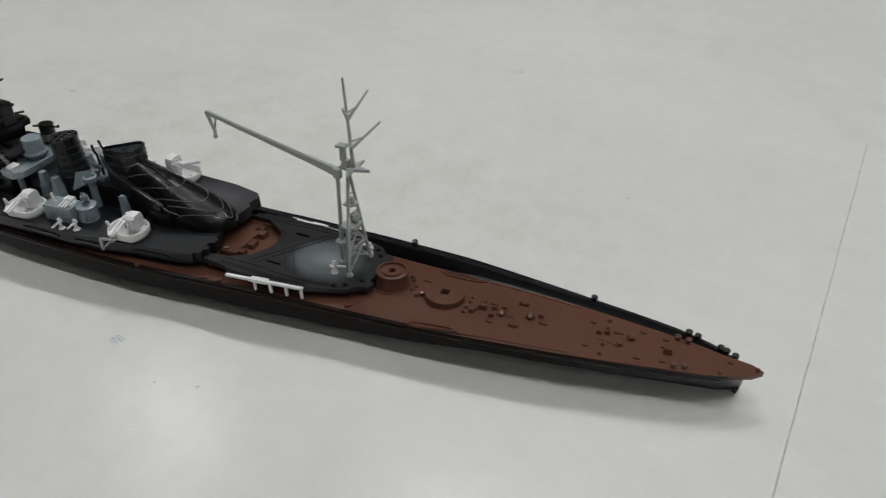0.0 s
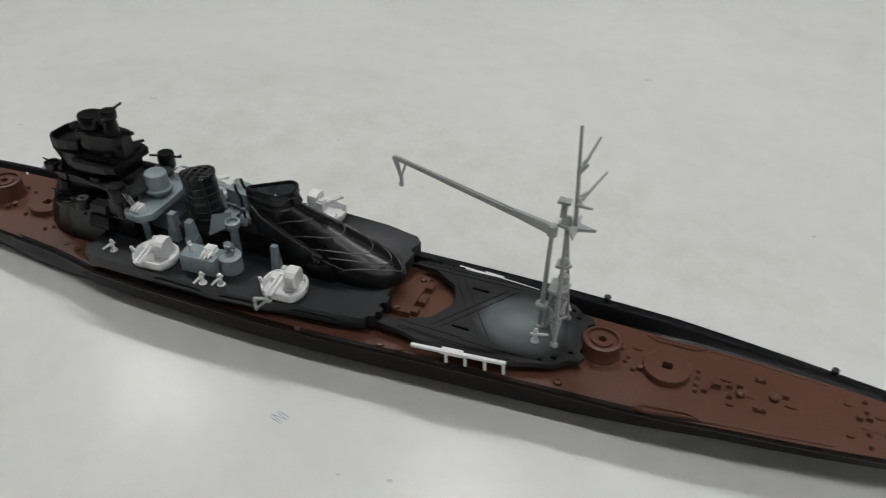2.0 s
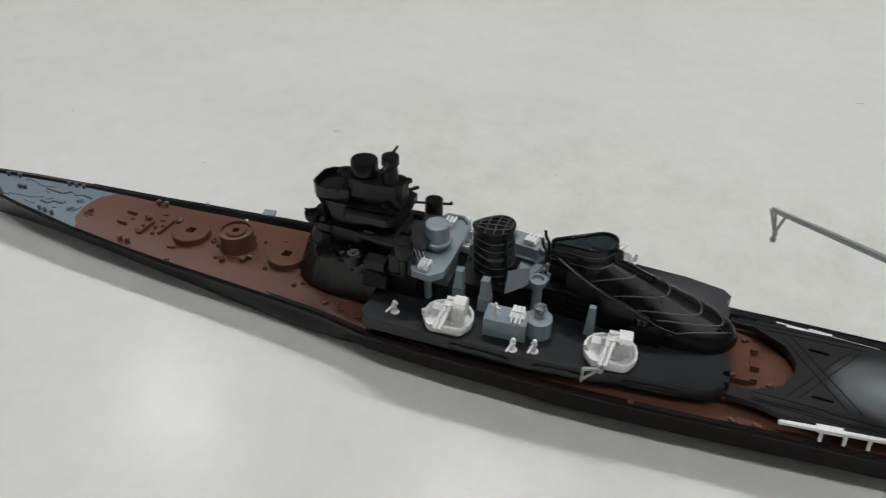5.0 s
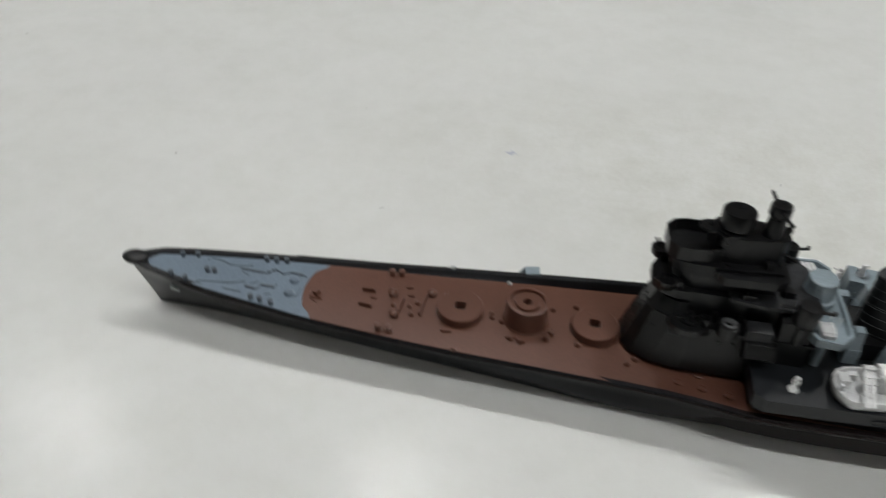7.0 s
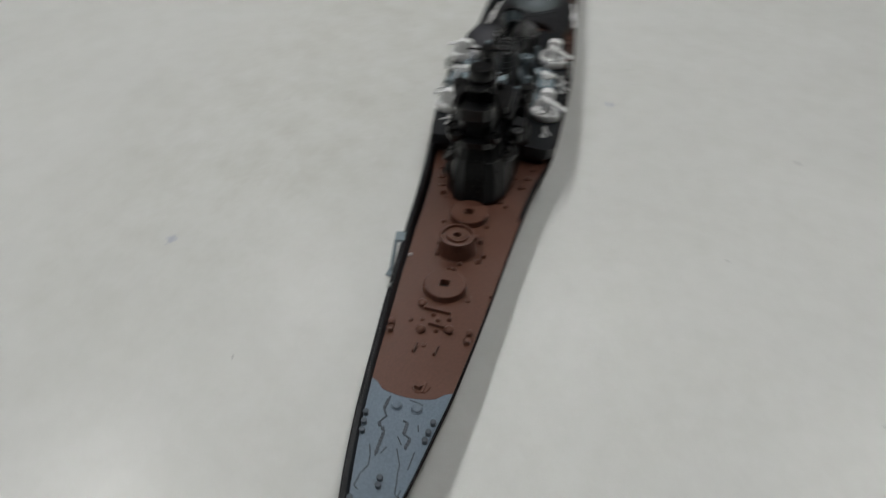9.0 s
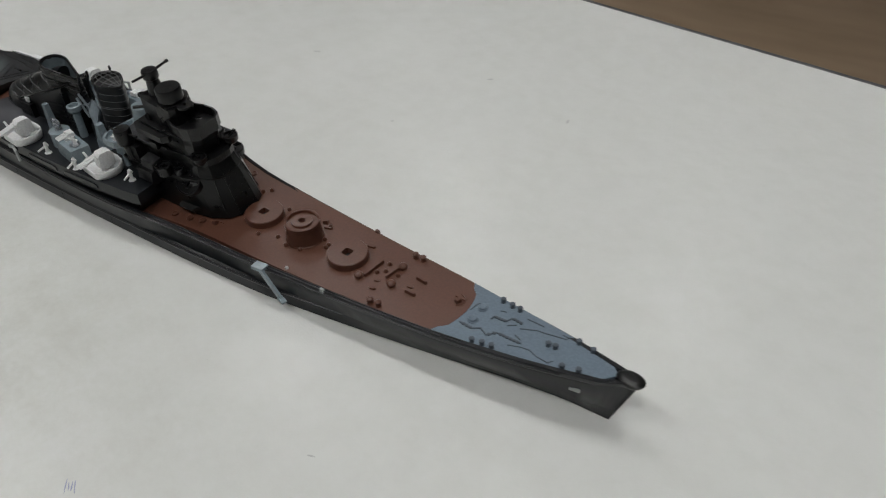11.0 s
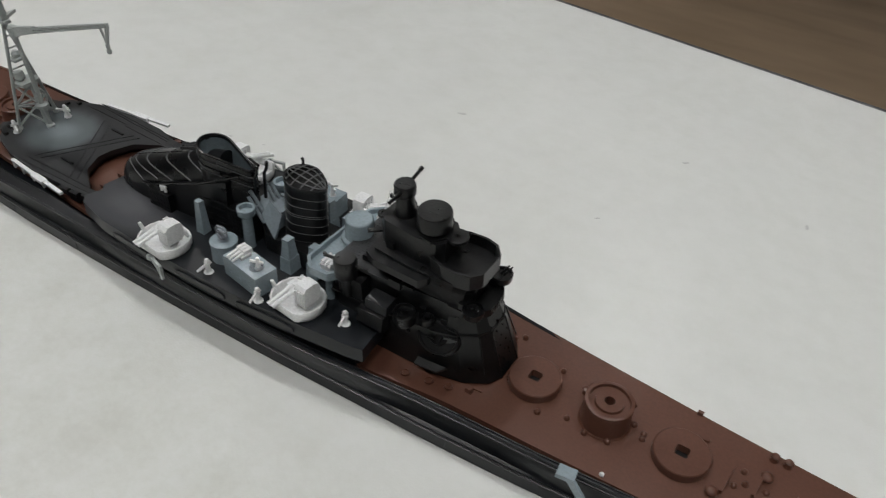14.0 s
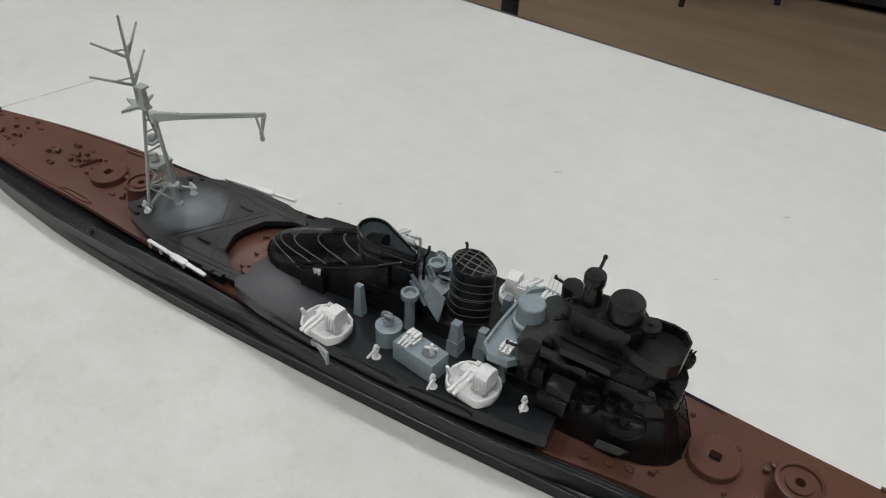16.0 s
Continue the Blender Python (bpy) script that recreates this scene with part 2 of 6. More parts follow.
def glow():
    m, n, l, p = nodes_of("lamp_diffuser")
    p.inputs["Emission Color"].default_value = (0.98, 0.985, 0.977, 1)
    p.inputs["Emission Strength"].default_value = LAMP_STRENGTH
    return m


GLOW = glow()


# ---- building helpers ----
def mesh_of(name, bm, material, smooth=True, unit=MM):
    bmesh.ops.recalc_face_normals(bm, faces=bm.faces)
    me = bpy.data.meshes.new(name)
    if unit != 1:
        bmesh.ops.scale(bm, vec=(unit, unit, unit), verts=bm.verts)
    bm.to_mesh(me)
    bm.free()
    me.materials.append(material)
    if smooth:
        me.polygons.foreach_set("use_smooth", [True] * len(me.polygons))
        me.set_sharp_from_angle(angle=radians(38))
    return me


def placed(name, me, parent, m=None, label=""):
    ob = new(name, me)
    if parent is not None:
        ob.parent = parent
    if m is not None:
        ob.matrix_basis = m
    if label:
        tagged(ob, label)
    return ob


def part(name, bm, material, parent, label="", m=None, smooth=True, unit=MM):
    return placed(name, mesh_of(name, bm, material, smooth, unit), parent, m, label)


def mm_at(x, y, z, rz=0.0, rx=0.0, ry=0.0):
    return pose(x * MM, y * MM, z * MM, rx, ry, rz)


def soften(bm, faces_or_all=None, width=0.12, seg=1):
    edges = [e for e in bm.edges if len(e.link_faces) == 2 and e.calc_face_angle(0) > radians(40)]
    bmesh.ops.bevel(bm, geom=edges, offset=width, segments=seg, affect="EDGES", clamp_overlap=True)


def prism(bm, outline, z0, z1, shift=(0, 0), grow=1.0, about=None):
    """An upright block on a plan outline; its top may be shifted and scaled about a point."""
    cx = sum(p[0] for p in outline) / len(outline) if about is None else about[0]
    cy = sum(p[1] for p in outline) / len(outline) if about is None else about[1]
    low = [bm.verts.new((x, y, z0)) for x, y in outline]
    top = [bm.verts.new((cx + (x - cx) * grow + shift[0], cy + (y - cy) * grow + shift[1], z1)) for x, y in outline]
    n = len(outline)
    bm.faces.new(low[::-1])
    bm.faces.new(top)
    for i in range(n):
        bm.faces.new((low[i], low[(i + 1) % n], top[(i + 1) % n], top[i]))
    return low + top


def block(bm, x, y, z, sx, sy, sz, rz=0.0, taper=1.0):
    """A box that stands on z, centred on x, y."""
    c, s = math.cos(radians(rz)), math.sin(radians(rz))
    pts = [(x + c * u - s * v, y + s * u + c * v) for u, v in ((-sx / 2, -sy / 2), (sx / 2, -sy / 2), (sx / 2, sy / 2), (-sx / 2, sy / 2))]
    return prism(bm, pts, z, z + sz, grow=taper)


def lathe(bm, profile, x=0.0, y=0.0, seg=28, sx=1.0, sy=1.0):
    """A turned body from (radius, height) pairs; ends are closed."""
    rings = []
    for r, z in profile:
        if r < 1e-6:
            rings.append([bm.verts.new((x, y, z))])
        else:
            rings.append([bm.verts.new((x + sx * r * math.cos(2 * math.pi * i / seg), y + sy * r * math.sin(2 * math.pi * i / seg), z)) for i in range(seg)])
    for a, b in zip(rings, rings[1:]):
        for i in range(seg):
            j = (i + 1) % seg
            if len(a) == 1:
                bm.faces.new((a[0], b[i], b[j]))
            elif len(b) == 1:
                bm.faces.new((a[i], a[j], b[0]))
            else:
                bm.faces.new((a[i], a[j], b[j], b[i]))
    for ring, flip in ((rings[0], True), (rings[-1], False)):
        if len(ring) > 1:
            bm.faces.new(ring[::-1] if flip else ring)


def rod(bm, a, b, r0, r1=None, seg=8):
    """A round bar from a to b."""
    r1 = r0 if r1 is None else r1
    a, b = Vector(a), Vector(b)
    d = (b - a).normalized()
    u = d.orthogonal().normalized()
    v = d.cross(u)
    rings = [[bm.verts.new(p + r * (u * math.cos(2 * math.pi * i / seg) + v * math.sin(2 * math.pi * i / seg))) for i in range(seg)] for p, r in ((a, r0), (b, r1))]
    for i in range(seg):
        j = (i + 1) % seg
        bm.faces.new((rings[0][i], rings[0][j], rings[1][j], rings[1][i]))
    bm.faces.new(rings[0][::-1])
    bm.faces.new(rings[1])


def bar(bm, a, b, w, h, up=(0, 0, 1), w1=None, h1=None):
    """A square bar from a to b, w wide and h high."""
    a, b, up = Vector(a), Vector(b), Vector(up)
    w1, h1 = w if w1 is None else w1, h if h1 is None else h1
    d = (b - a).normalized()
    s = d.cross(up).normalized()
    t = s.cross(d)
    q = [[bm.verts.new(p + s * (i * ww / 2) + t * (k * hh / 2)) for i, k in ((-1, -1), (1, -1), (1, 1), (-1, 1))] for p, ww, hh in ((a, w, h), (b, w1, h1))]
    for i in range(4):
        j = (i + 1) % 4
        bm.faces.new((q[0][i], q[0][j], q[1][j], q[1][i]))
    bm.faces.new(q[0][::-1])
    bm.faces.new(q[1])


def tube(bm, pts, r, seg=6, closed=False):
    """A thin round line through points."""
    pts = [Vector(p) for p in pts]
    n = len(pts)
    rings = []
    for i, p in enumerate(pts):
        a = pts[(i - 1) % n] if closed or i > 0 else p
        b = pts[(i + 1) % n] if closed or i < n - 1 else p
        d = (b - a).normalized()
        u = d.cross(Vector((0.13, 0.21, 0.97))).normalized()
        v = d.cross(u)
        rings.append([bm.verts.new(p + r * (u * math.cos(2 * math.pi * k / seg) + v * math.sin(2 * math.pi * k / seg))) for k in range(seg)])
    for i in range(n if closed else n - 1):
        a, b = rings[i], rings[(i + 1) % n]
        for k in range(seg):
            j = (k + 1) % seg
            bm.faces.new((a[k], a[j], b[j], b[k]))
    if not closed:
        bm.faces.new(rings[0][::-1])
        bm.faces.new(rings[-1])


def loft(bm, rings, cap0=True, cap1=True):
    """A skin over rings of equal length."""
    vs = [[bm.verts.new(p) for p in ring] for ring in rings]
    n = len(vs[0])
    for a, b in zip(vs, vs[1:]):
        for i in range(n):
            j = (i + 1) % n
            bm.faces.new((a[i], a[j], b[j], b[i]))
    if cap0:
        bm.faces.new(vs[0][::-1])
    if cap1:
        bm.faces.new(vs[-1])
    return vs


def lerp_table(table, x):
    for (x0, v0), (x1, v1) in zip(table, table[1:]):
        if x <= x1:
            k = max(0.0, (x - x0) / (x1 - x0))
            return v0 + (v1 - v0) * k
    return table[-1][1]


def smooth_table(table, x):
    return (lerp_table(table, x - 3) + lerp_table(table, x) * 2 + lerp_table(table, x + 3)) / 4


# ---- the room ----
def slab(name, x0, x1, y0, y1, z0, z1, material, label="", kind="structure", category=""):
    bm = bmesh.new()
    prism(bm, [(x0, y0), (x1, y0), (x1, y1), (x0, y1)], z0, z1)
    ob = part(name, bm, material, None, smooth=False, unit=1)
    return tagged(ob, label, category, kind=kind)


slab("floor", -4.5, 5.0, -6.0, 5.0, FLOOR - 0.1, FLOOR, WOOD, "brown wood-grain floor of the room", category="floor")
slab("ceiling", -4.5, 5.0, -6.0, 5.0, CEILING + 0.004, CEILING + 0.1, CEILS, "plain pale ceiling with rows of downlights", category="ceiling")
slab("wall_north", -4.6, 5.1, 5.0, 5.1, FLOOR - 0.1, CEILING + 0.1, WALLS, "plain pale painted wall", category="wall")
slab("wall_south", -4.6, 5.1, -6.1, -6.0, FLOOR - 0.1, CEILING + 0.1, WALLS, "plain pale painted wall", category="wall")
slab("wall_west", -4.6, -4.5, -6.0, 5.0, FLOOR - 0.1, CEILING + 0.1, WALLS, "plain pale painted wall", category="wall")
slab("wall_east", 5.0, 5.1, -6.0, 5.0, FLOOR - 0.1, CEILING + 0.1, WALLS, "plain pale painted wall", category="wall")


def ceiling_light(r):
    root = new("ceiling_light")
    tagged(root, "small round white ceiling downlight with a glowing diffuser", "ceiling light", group="ceiling lights")
    bm = bmesh.new()
    lathe(bm, [(r + 0.001, -0.004), (r + 0.001, -0.026), (r + 0.006, -0.03), (r + 0.016, -0.028), (r + 0.022, -0.012), (r + 0.024, -0.0005), (r + 0.001, -0.0005)], seg=40)
    part("frame", bm, CEILS, root, unit=1)
    bm = bmesh.new()
    lathe(bm, [(r, -0.002), (r, -0.02), (r - 0.004, -0.022), (0, -0.023)], seg=40)
    part("diffuser", bm, GLOW, root, unit=1)
    return root


def lamp_row(x, y):
    return "far" if y < -1.0 or x > 1.9 else "near" if y > 0.5 else "middle"


for row, radius in ROW_RADIUS.items():
    lamp = ceiling_light(radius)
    places = [(x, y) for x, y in LAMPS if lamp_row(x, y) == row]
    lamp.matrix_basis = pose(*places[0], CEILING + 0.004)
    for x, y in places[1:]:
        copy_thing(lamp, pose(x, y, CEILING + 0.004))

# ---- the table ----
TABLE_TURN = -7.1
TABLE_M = pose(0, -0.1648, 0, 0, 0, TABLE_TURN)


def table():
    root = new("table")
    root.matrix_basis = pose(0, 0, FLOOR)
    tagged(root, "white laminate table with dark edging and faint pen marks", "table")
    up = pose(0, 0, -FLOOR)
    # the top starts at its near edge, at y = 0
    bm = bmesh.new()
    prism(bm, [(-0.75, 0.003), (1.05, 0.003), (1.05, 0.85), (-0.75, 0.85)], -0.025, 0.0)
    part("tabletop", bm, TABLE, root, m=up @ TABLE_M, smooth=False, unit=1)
    bm = bmesh.new()
    prism(bm, [(-0.753, -0.0), (1.053, -0.0), (1.053, 0.0028), (-0.753, 0.0028)], -0.026, -0.0004)
    soften(bm, width=0.001, seg=2)
    part("edging", bm, TRIM, root, "dark grey plastic edging", m=up @ TABLE_M, unit=1)
    for lx, ly in ((-0.68, 0.07), (0.98, 0.07), (0.98, 0.78), (-0.68, 0.78)):
        bm = bmesh.new()
        block(bm, lx, ly, FLOOR, 0.04, 0.04, -FLOOR - 0.025)
        part("leg", bm, STEEL, root, "black steel leg", m=up @ TABLE_M, smooth=False, unit=1)
    return root, up


TABLE_ROOT, TABLE_UP = table()


def blot(name, x, y, length, width, turn, material, seed, label=""):
    """A thin uneven mark lying on the table."""
    rnd = random.Random(seed)
    bm = bmesh.new()
    n = 14
    pts = []
    for i in range(n):
        a = 2 * math.pi * i / n
        k = 0.65 + 0.5 * rnd.random()
        pts.append((length / 2 * math.cos(a) * k, width / 2 * math.sin(a) * k))
    prism(bm, pts, 0.0, 0.03)
    part(name, bm, material, TABLE_ROOT, label, m=TABLE_UP @ mm_at(x, y, 0.0, turn), smooth=False)


def strokes(x, y, turn, count, length, gap, seed):
    rnd = random.Random(seed)
    for i in range(count):
        o = (i - (count - 1) / 2) * gap
        blot("pen_mark", x + o * math.cos(radians(turn + 70)), y + o * math.sin(radians(turn + 70)), length * (0.6 + 0.6 * rnd.random()), 0.22, turn + rnd.uniform(-9, 9), INK, seed + i, "faded blue pen stroke")


strokes(162.2, -28.9, 168, 5, 3.6, 0.5, 10)
strokes(66.5, 61.3, 140, 4, 3.2, 0.5, 30)
for k, (x, y, a, b, r) in enumerate(((206.2, 125.3, 3.0, 1.0, 10), (255.5, 61.9, 1.6, 0.7, 60), (149.8, -82.4, 2.6, 1.2, 20), (92, -98, 2.4, 1.0, 40), (60, -88, 2.2, 0.9, 100),
                                     (187, -34, 1.2, 0.9, 0), (178, -36, 0.8, 0.5, 30), (40, 35, 1.4, 0.4, 20), (130, 60, 1.2, 0.5, 70), (100, -60, 1.5, 0.5, 45))):
    blot("smudge", x, y, a, b, r, SMUDGE, 60 + k, "faint grey smudge")


def pencil_line():
    bm = bmesh.new()
    rnd = random.Random(4)
    a, b = Vector((315.5, 113.0, 0)), Vector((292.5, -45.0, 0))
    pts = []
    for i in range(40):
        p = a.lerp(b, i / 39)
        pts.append((p.x + rnd.uniform(-0.06, 0.06), p.y, 0.03))
    tube(bm, pts, 0.15, 4)
    part("pencil_line", bm, PENCIL, TABLE_ROOT, "thin grey pencil line", m=TABLE_UP, smooth=False)


pencil_line()


def chair(m):
    root = new("chair")
    root.matrix_basis = m
    tagged(root, "dark upholstered chair with thin black steel legs", "chair", group="chairs in the room")
    bm = bmesh.new()
    pts = [(0.23 * math.copysign(abs(math.cos(a)) ** 0.45, math.cos(a)), 0.19 * math.copysign(abs(math.sin(a)) ** 0.45, math.sin(a))) for a in [2 * math.pi * i / 40 for i in range(40)]]
    loft(bm, [[(x * k, y * k, z) for x, y in pts] for k, z in ((0.9, 0.40), (1.0, 0.415), (1.0, 0.445), (0.94, 0.462), (0.7, 0.468))])
    part("seat", bm, FABRIC, root, unit=1)
    bm = bmesh.new()
    loft(bm, [[(x * 0.95 * k, 0.185 + v, 0.98 + y * 0.75 * k) for x, y in pts] for k, v in ((0.92, 0.0), (1.0, 0.012), (1.0, 0.03), (0.92, 0.042))])
    part("backrest", bm, FABRIC, root, unit=1)
    bm = bmesh.new()
    tube(bm, [(0, 0.20, 0.40), (0, 0.205, 0.60), (0, 0.205, 0.95)], 0.009, 12)
    part("back_post", bm, STEEL, root, unit=1)
    for sx in (-1, 1):
        for sy in (-1, 1):
            bm = bmesh.new()
            rod(bm, (sx * 0.18, sy * 0.14, 0.41), (sx * 0.20, sy * 0.17, 0.0), 0.012, 0.011, 10)
            part("leg", bm, STEEL, root, unit=1)
    return root


first_chair = chair(pose(0.218, -0.60, FLOOR, 0, 0, -90))
copy_thing(first_chair, pose(0.755, -3.00, FLOOR, 0, 0, 45))


def cabinet():
    root = new("cabinet")
    root.matrix_basis = pose(0.02, -3.39, FLOOR)
    tagged(root, "low black cabinet standing on the floor", "cabinet")
    bm = bmesh.new()
    block(bm, 0, 0, 0.03, 0.8, 0.45, 0.78)
    soften(bm, width=0.006)
    part("body", bm, STEEL, root, unit=1)
    for sx in (-1, 1):
        for sy in (-1, 1):
            bm = bmesh.new()
            rod(bm, (sx * 0.34, sy * 0.17, 0), (sx * 0.34, sy * 0.17, 0.07), 0.025, 0.02, 12)
            part("foot", bm, STEEL, root, unit=1)


cabinet()

# ---- the model warship: millimetres, bow at x = 0, stern at x = 291, port is -y ----
SHIP = new("model_warship")
tagged(SHIP, "unfinished plastic model warship with black hull and red-brown decks", "model ship")
BF = pose(1.35 * MM, 0.1 * MM, 8.45 * MM, -6.5, 0, 0)   # the bridge leans to starboard
AF = pose(1.15 * MM, 0.4 * MM, 8.15 * MM, -6.5, 0, 0)   # so do the after platform and mast
SZ, SY = 13.0, 1.15
PLAN_Y = 0.7                                             # the plan numbers' own centre line
SF = pose(1.35 * MM, SY * MM, SZ * MM, -2.2, 0, 0)       # the shelter deck leans a little too

# the deck sits askew in a warped hull: heights, lean and edges along the ship
DECK_Z = [(0, 11.3), (4, 11.0), (10, 10.5), (20, 9.8), (35, 8.9), (50, 8.25), (60, 8.0), (95, 8.0), (115, 8.2), (170, 8.3), (215, 8.5), (240, 8.9), (291, 8.9)]
DECK_LEAN = [(0, 1.5), (20, 3.0), (50, 3.5), (95, 4.0), (130, 5.5), (180, 6.5), (220, 6.5), (250, 8), (291, 8)]
DECK_P = [(4.2, 0.2), (5, 1.6), (7, 2.5), (12, 3.7), (20, 5.0), (28.5, 6.1), (36, 7.2), (48, 8.35), (62, 9.5), (80, 10.8), (93, 11.9), (101, 12.8), (110.5, 15.0), (125, 15.7), (150, 15.9), (163, 15.5), (181, 14.3),
          (192.5, 13.6), (203.6, 12.9), (214.5, 12.3), (225, 11.9), (235, 11.0), (244.6, 10.0), (254, 8.8), (263, 7.4), (272, 5.7), (279, 4.6), (285, 2.9), (289.3, 1.85), (290.7, 1.05), (291.3, 0.5), (291.6, 0.06)]
DECK_S = [(4.2, 0.2), (5, 1.7), (7, 2.9), (12, 4.2), (20, 5.4), (28.5, 6.4), (36, 7.1), (50, 8.1), (64, 9.2), (76, 9.9), (96, 10.8), (110, 12.6), (125, 13.6), (150, 13.8), (180, 12.2), (200, 11.0), (212, 10.3),
          (226, 9.5), (243, 9.1), (258, 8.0), (267, 6.7), (278, 5.2), (285, 3.2), (289.3, 1.9), (290.7, 1.05), (291.3, 0.5), (291.6, 0.06)]
RAIL_S = [(0, 0.3), (3, 2.0), (6, 3.4), (12, 4.7), (19, 6.0), (27, 7.2), (35, 8.2), (48, 9.5), (57, 10.4), (67, 11.2), (78, 12.2), (90, 12.9), (100, 13.6), (107, 14.4), (113, 15.2), (120, 15.9), (130, 16.3), (146, 16.5), (160, 16.4), (174, 16.3), (189, 16.4),
          (207, 16.4), (228, 15.8), (242, 14.2), (256, 12.4), (267, 10.7), (275, 9.4), (280.5, 8.0), (285, 6.0), (288.6, 4.2)]
RAIL_SZ = [(0, 11.7), (8, 11.1), (20, 10.0), (35, 8.9), (50, 8.3), (74, 7.9), (100, 7.8), (190, 7.7), (230, 7.3), (288, 7.0)]
LOW_S = [(0, 0.1), (10, 0.5), (20, 1.9), (27, 3.2), (35, 5.0), (44, 6.8), (51, 8.1), (58, 9.4), (66, 10.8), (74, 12.0), (84, 13.0), (97, 14.0), (111, 14.7), (128, 15.6), (146, 16.2), (160, 16.5), (175, 16.7), (190, 16.7),
         (206, 16.2), (226, 15.1), (252, 11.9), (270, 7.6), (282, 5.2), (288, 3.6)]
LOW_P = [(0, 0.1), (10, 0.5), (22, 1.5), (38, 3.4), (53, 5.6), (68, 7.8), (81, 9.8), (94, 11.8), (107, 12.3), (124, 12.6), (139, 12.6), (160, 11.8), (179, 10.2), (202, 8.3), (225, 7.3), (246, 5.8), (265, 3.4), (275, 1.6), (284, 0.2), (288, -1.0)]
LIFT_P = [(0, 0.0), (50, 0.0), (90, 1.2), (125, 2.1), (175, 2.4), (288, 2.4)]


TIP = [(284, 0.0), (291.6, 1.15)]                        # the stern tip bends to starboard


def deck_z(x, y):
    return lerp_table(DECK_Z, x) - y * math.tan(radians(lerp_table(DECK_LEAN, x)))


def deck_at(x, y, h=0.0, rz=0.0):
    """A place on the main deck, leaning as the deck does there."""
    return pose(x * MM, y * MM, (deck_z(x, y) + h) * MM, -lerp_table(DECK_LEAN, x), 0, 0) @ pose(0, 0, 0, 0, 0, rz)


def hull_station(x):
    ys = smooth_table(RAIL_S, x) if 8 < x < 282 else lerp_table(RAIL_S, x)
    zs = lerp_table(RAIL_SZ, x)
    yp = -(smooth_table(DECK_P, x) if 8 < x < 282 else lerp_table([(0, 0.25), (3, 1.6)] + DECK_P[3:], x)) - 0.25
    yp += lerp_table(TIP, x)
    zp = deck_z(x, yp) - (0.35 if x > 30 else 0.35 - 0.55 * (30 - x) / 30)
    ls = smooth_table(LOW_S, x) if 8 < x < 282 else lerp_table(LOW_S, x)
    lp = -(smooth_table(LOW_P, x) if 8 < x < 282 else lerp_table(LOW_P, x))
    return ys, zs, yp, zp, ls, lp, lerp_table(LIFT_P, x)


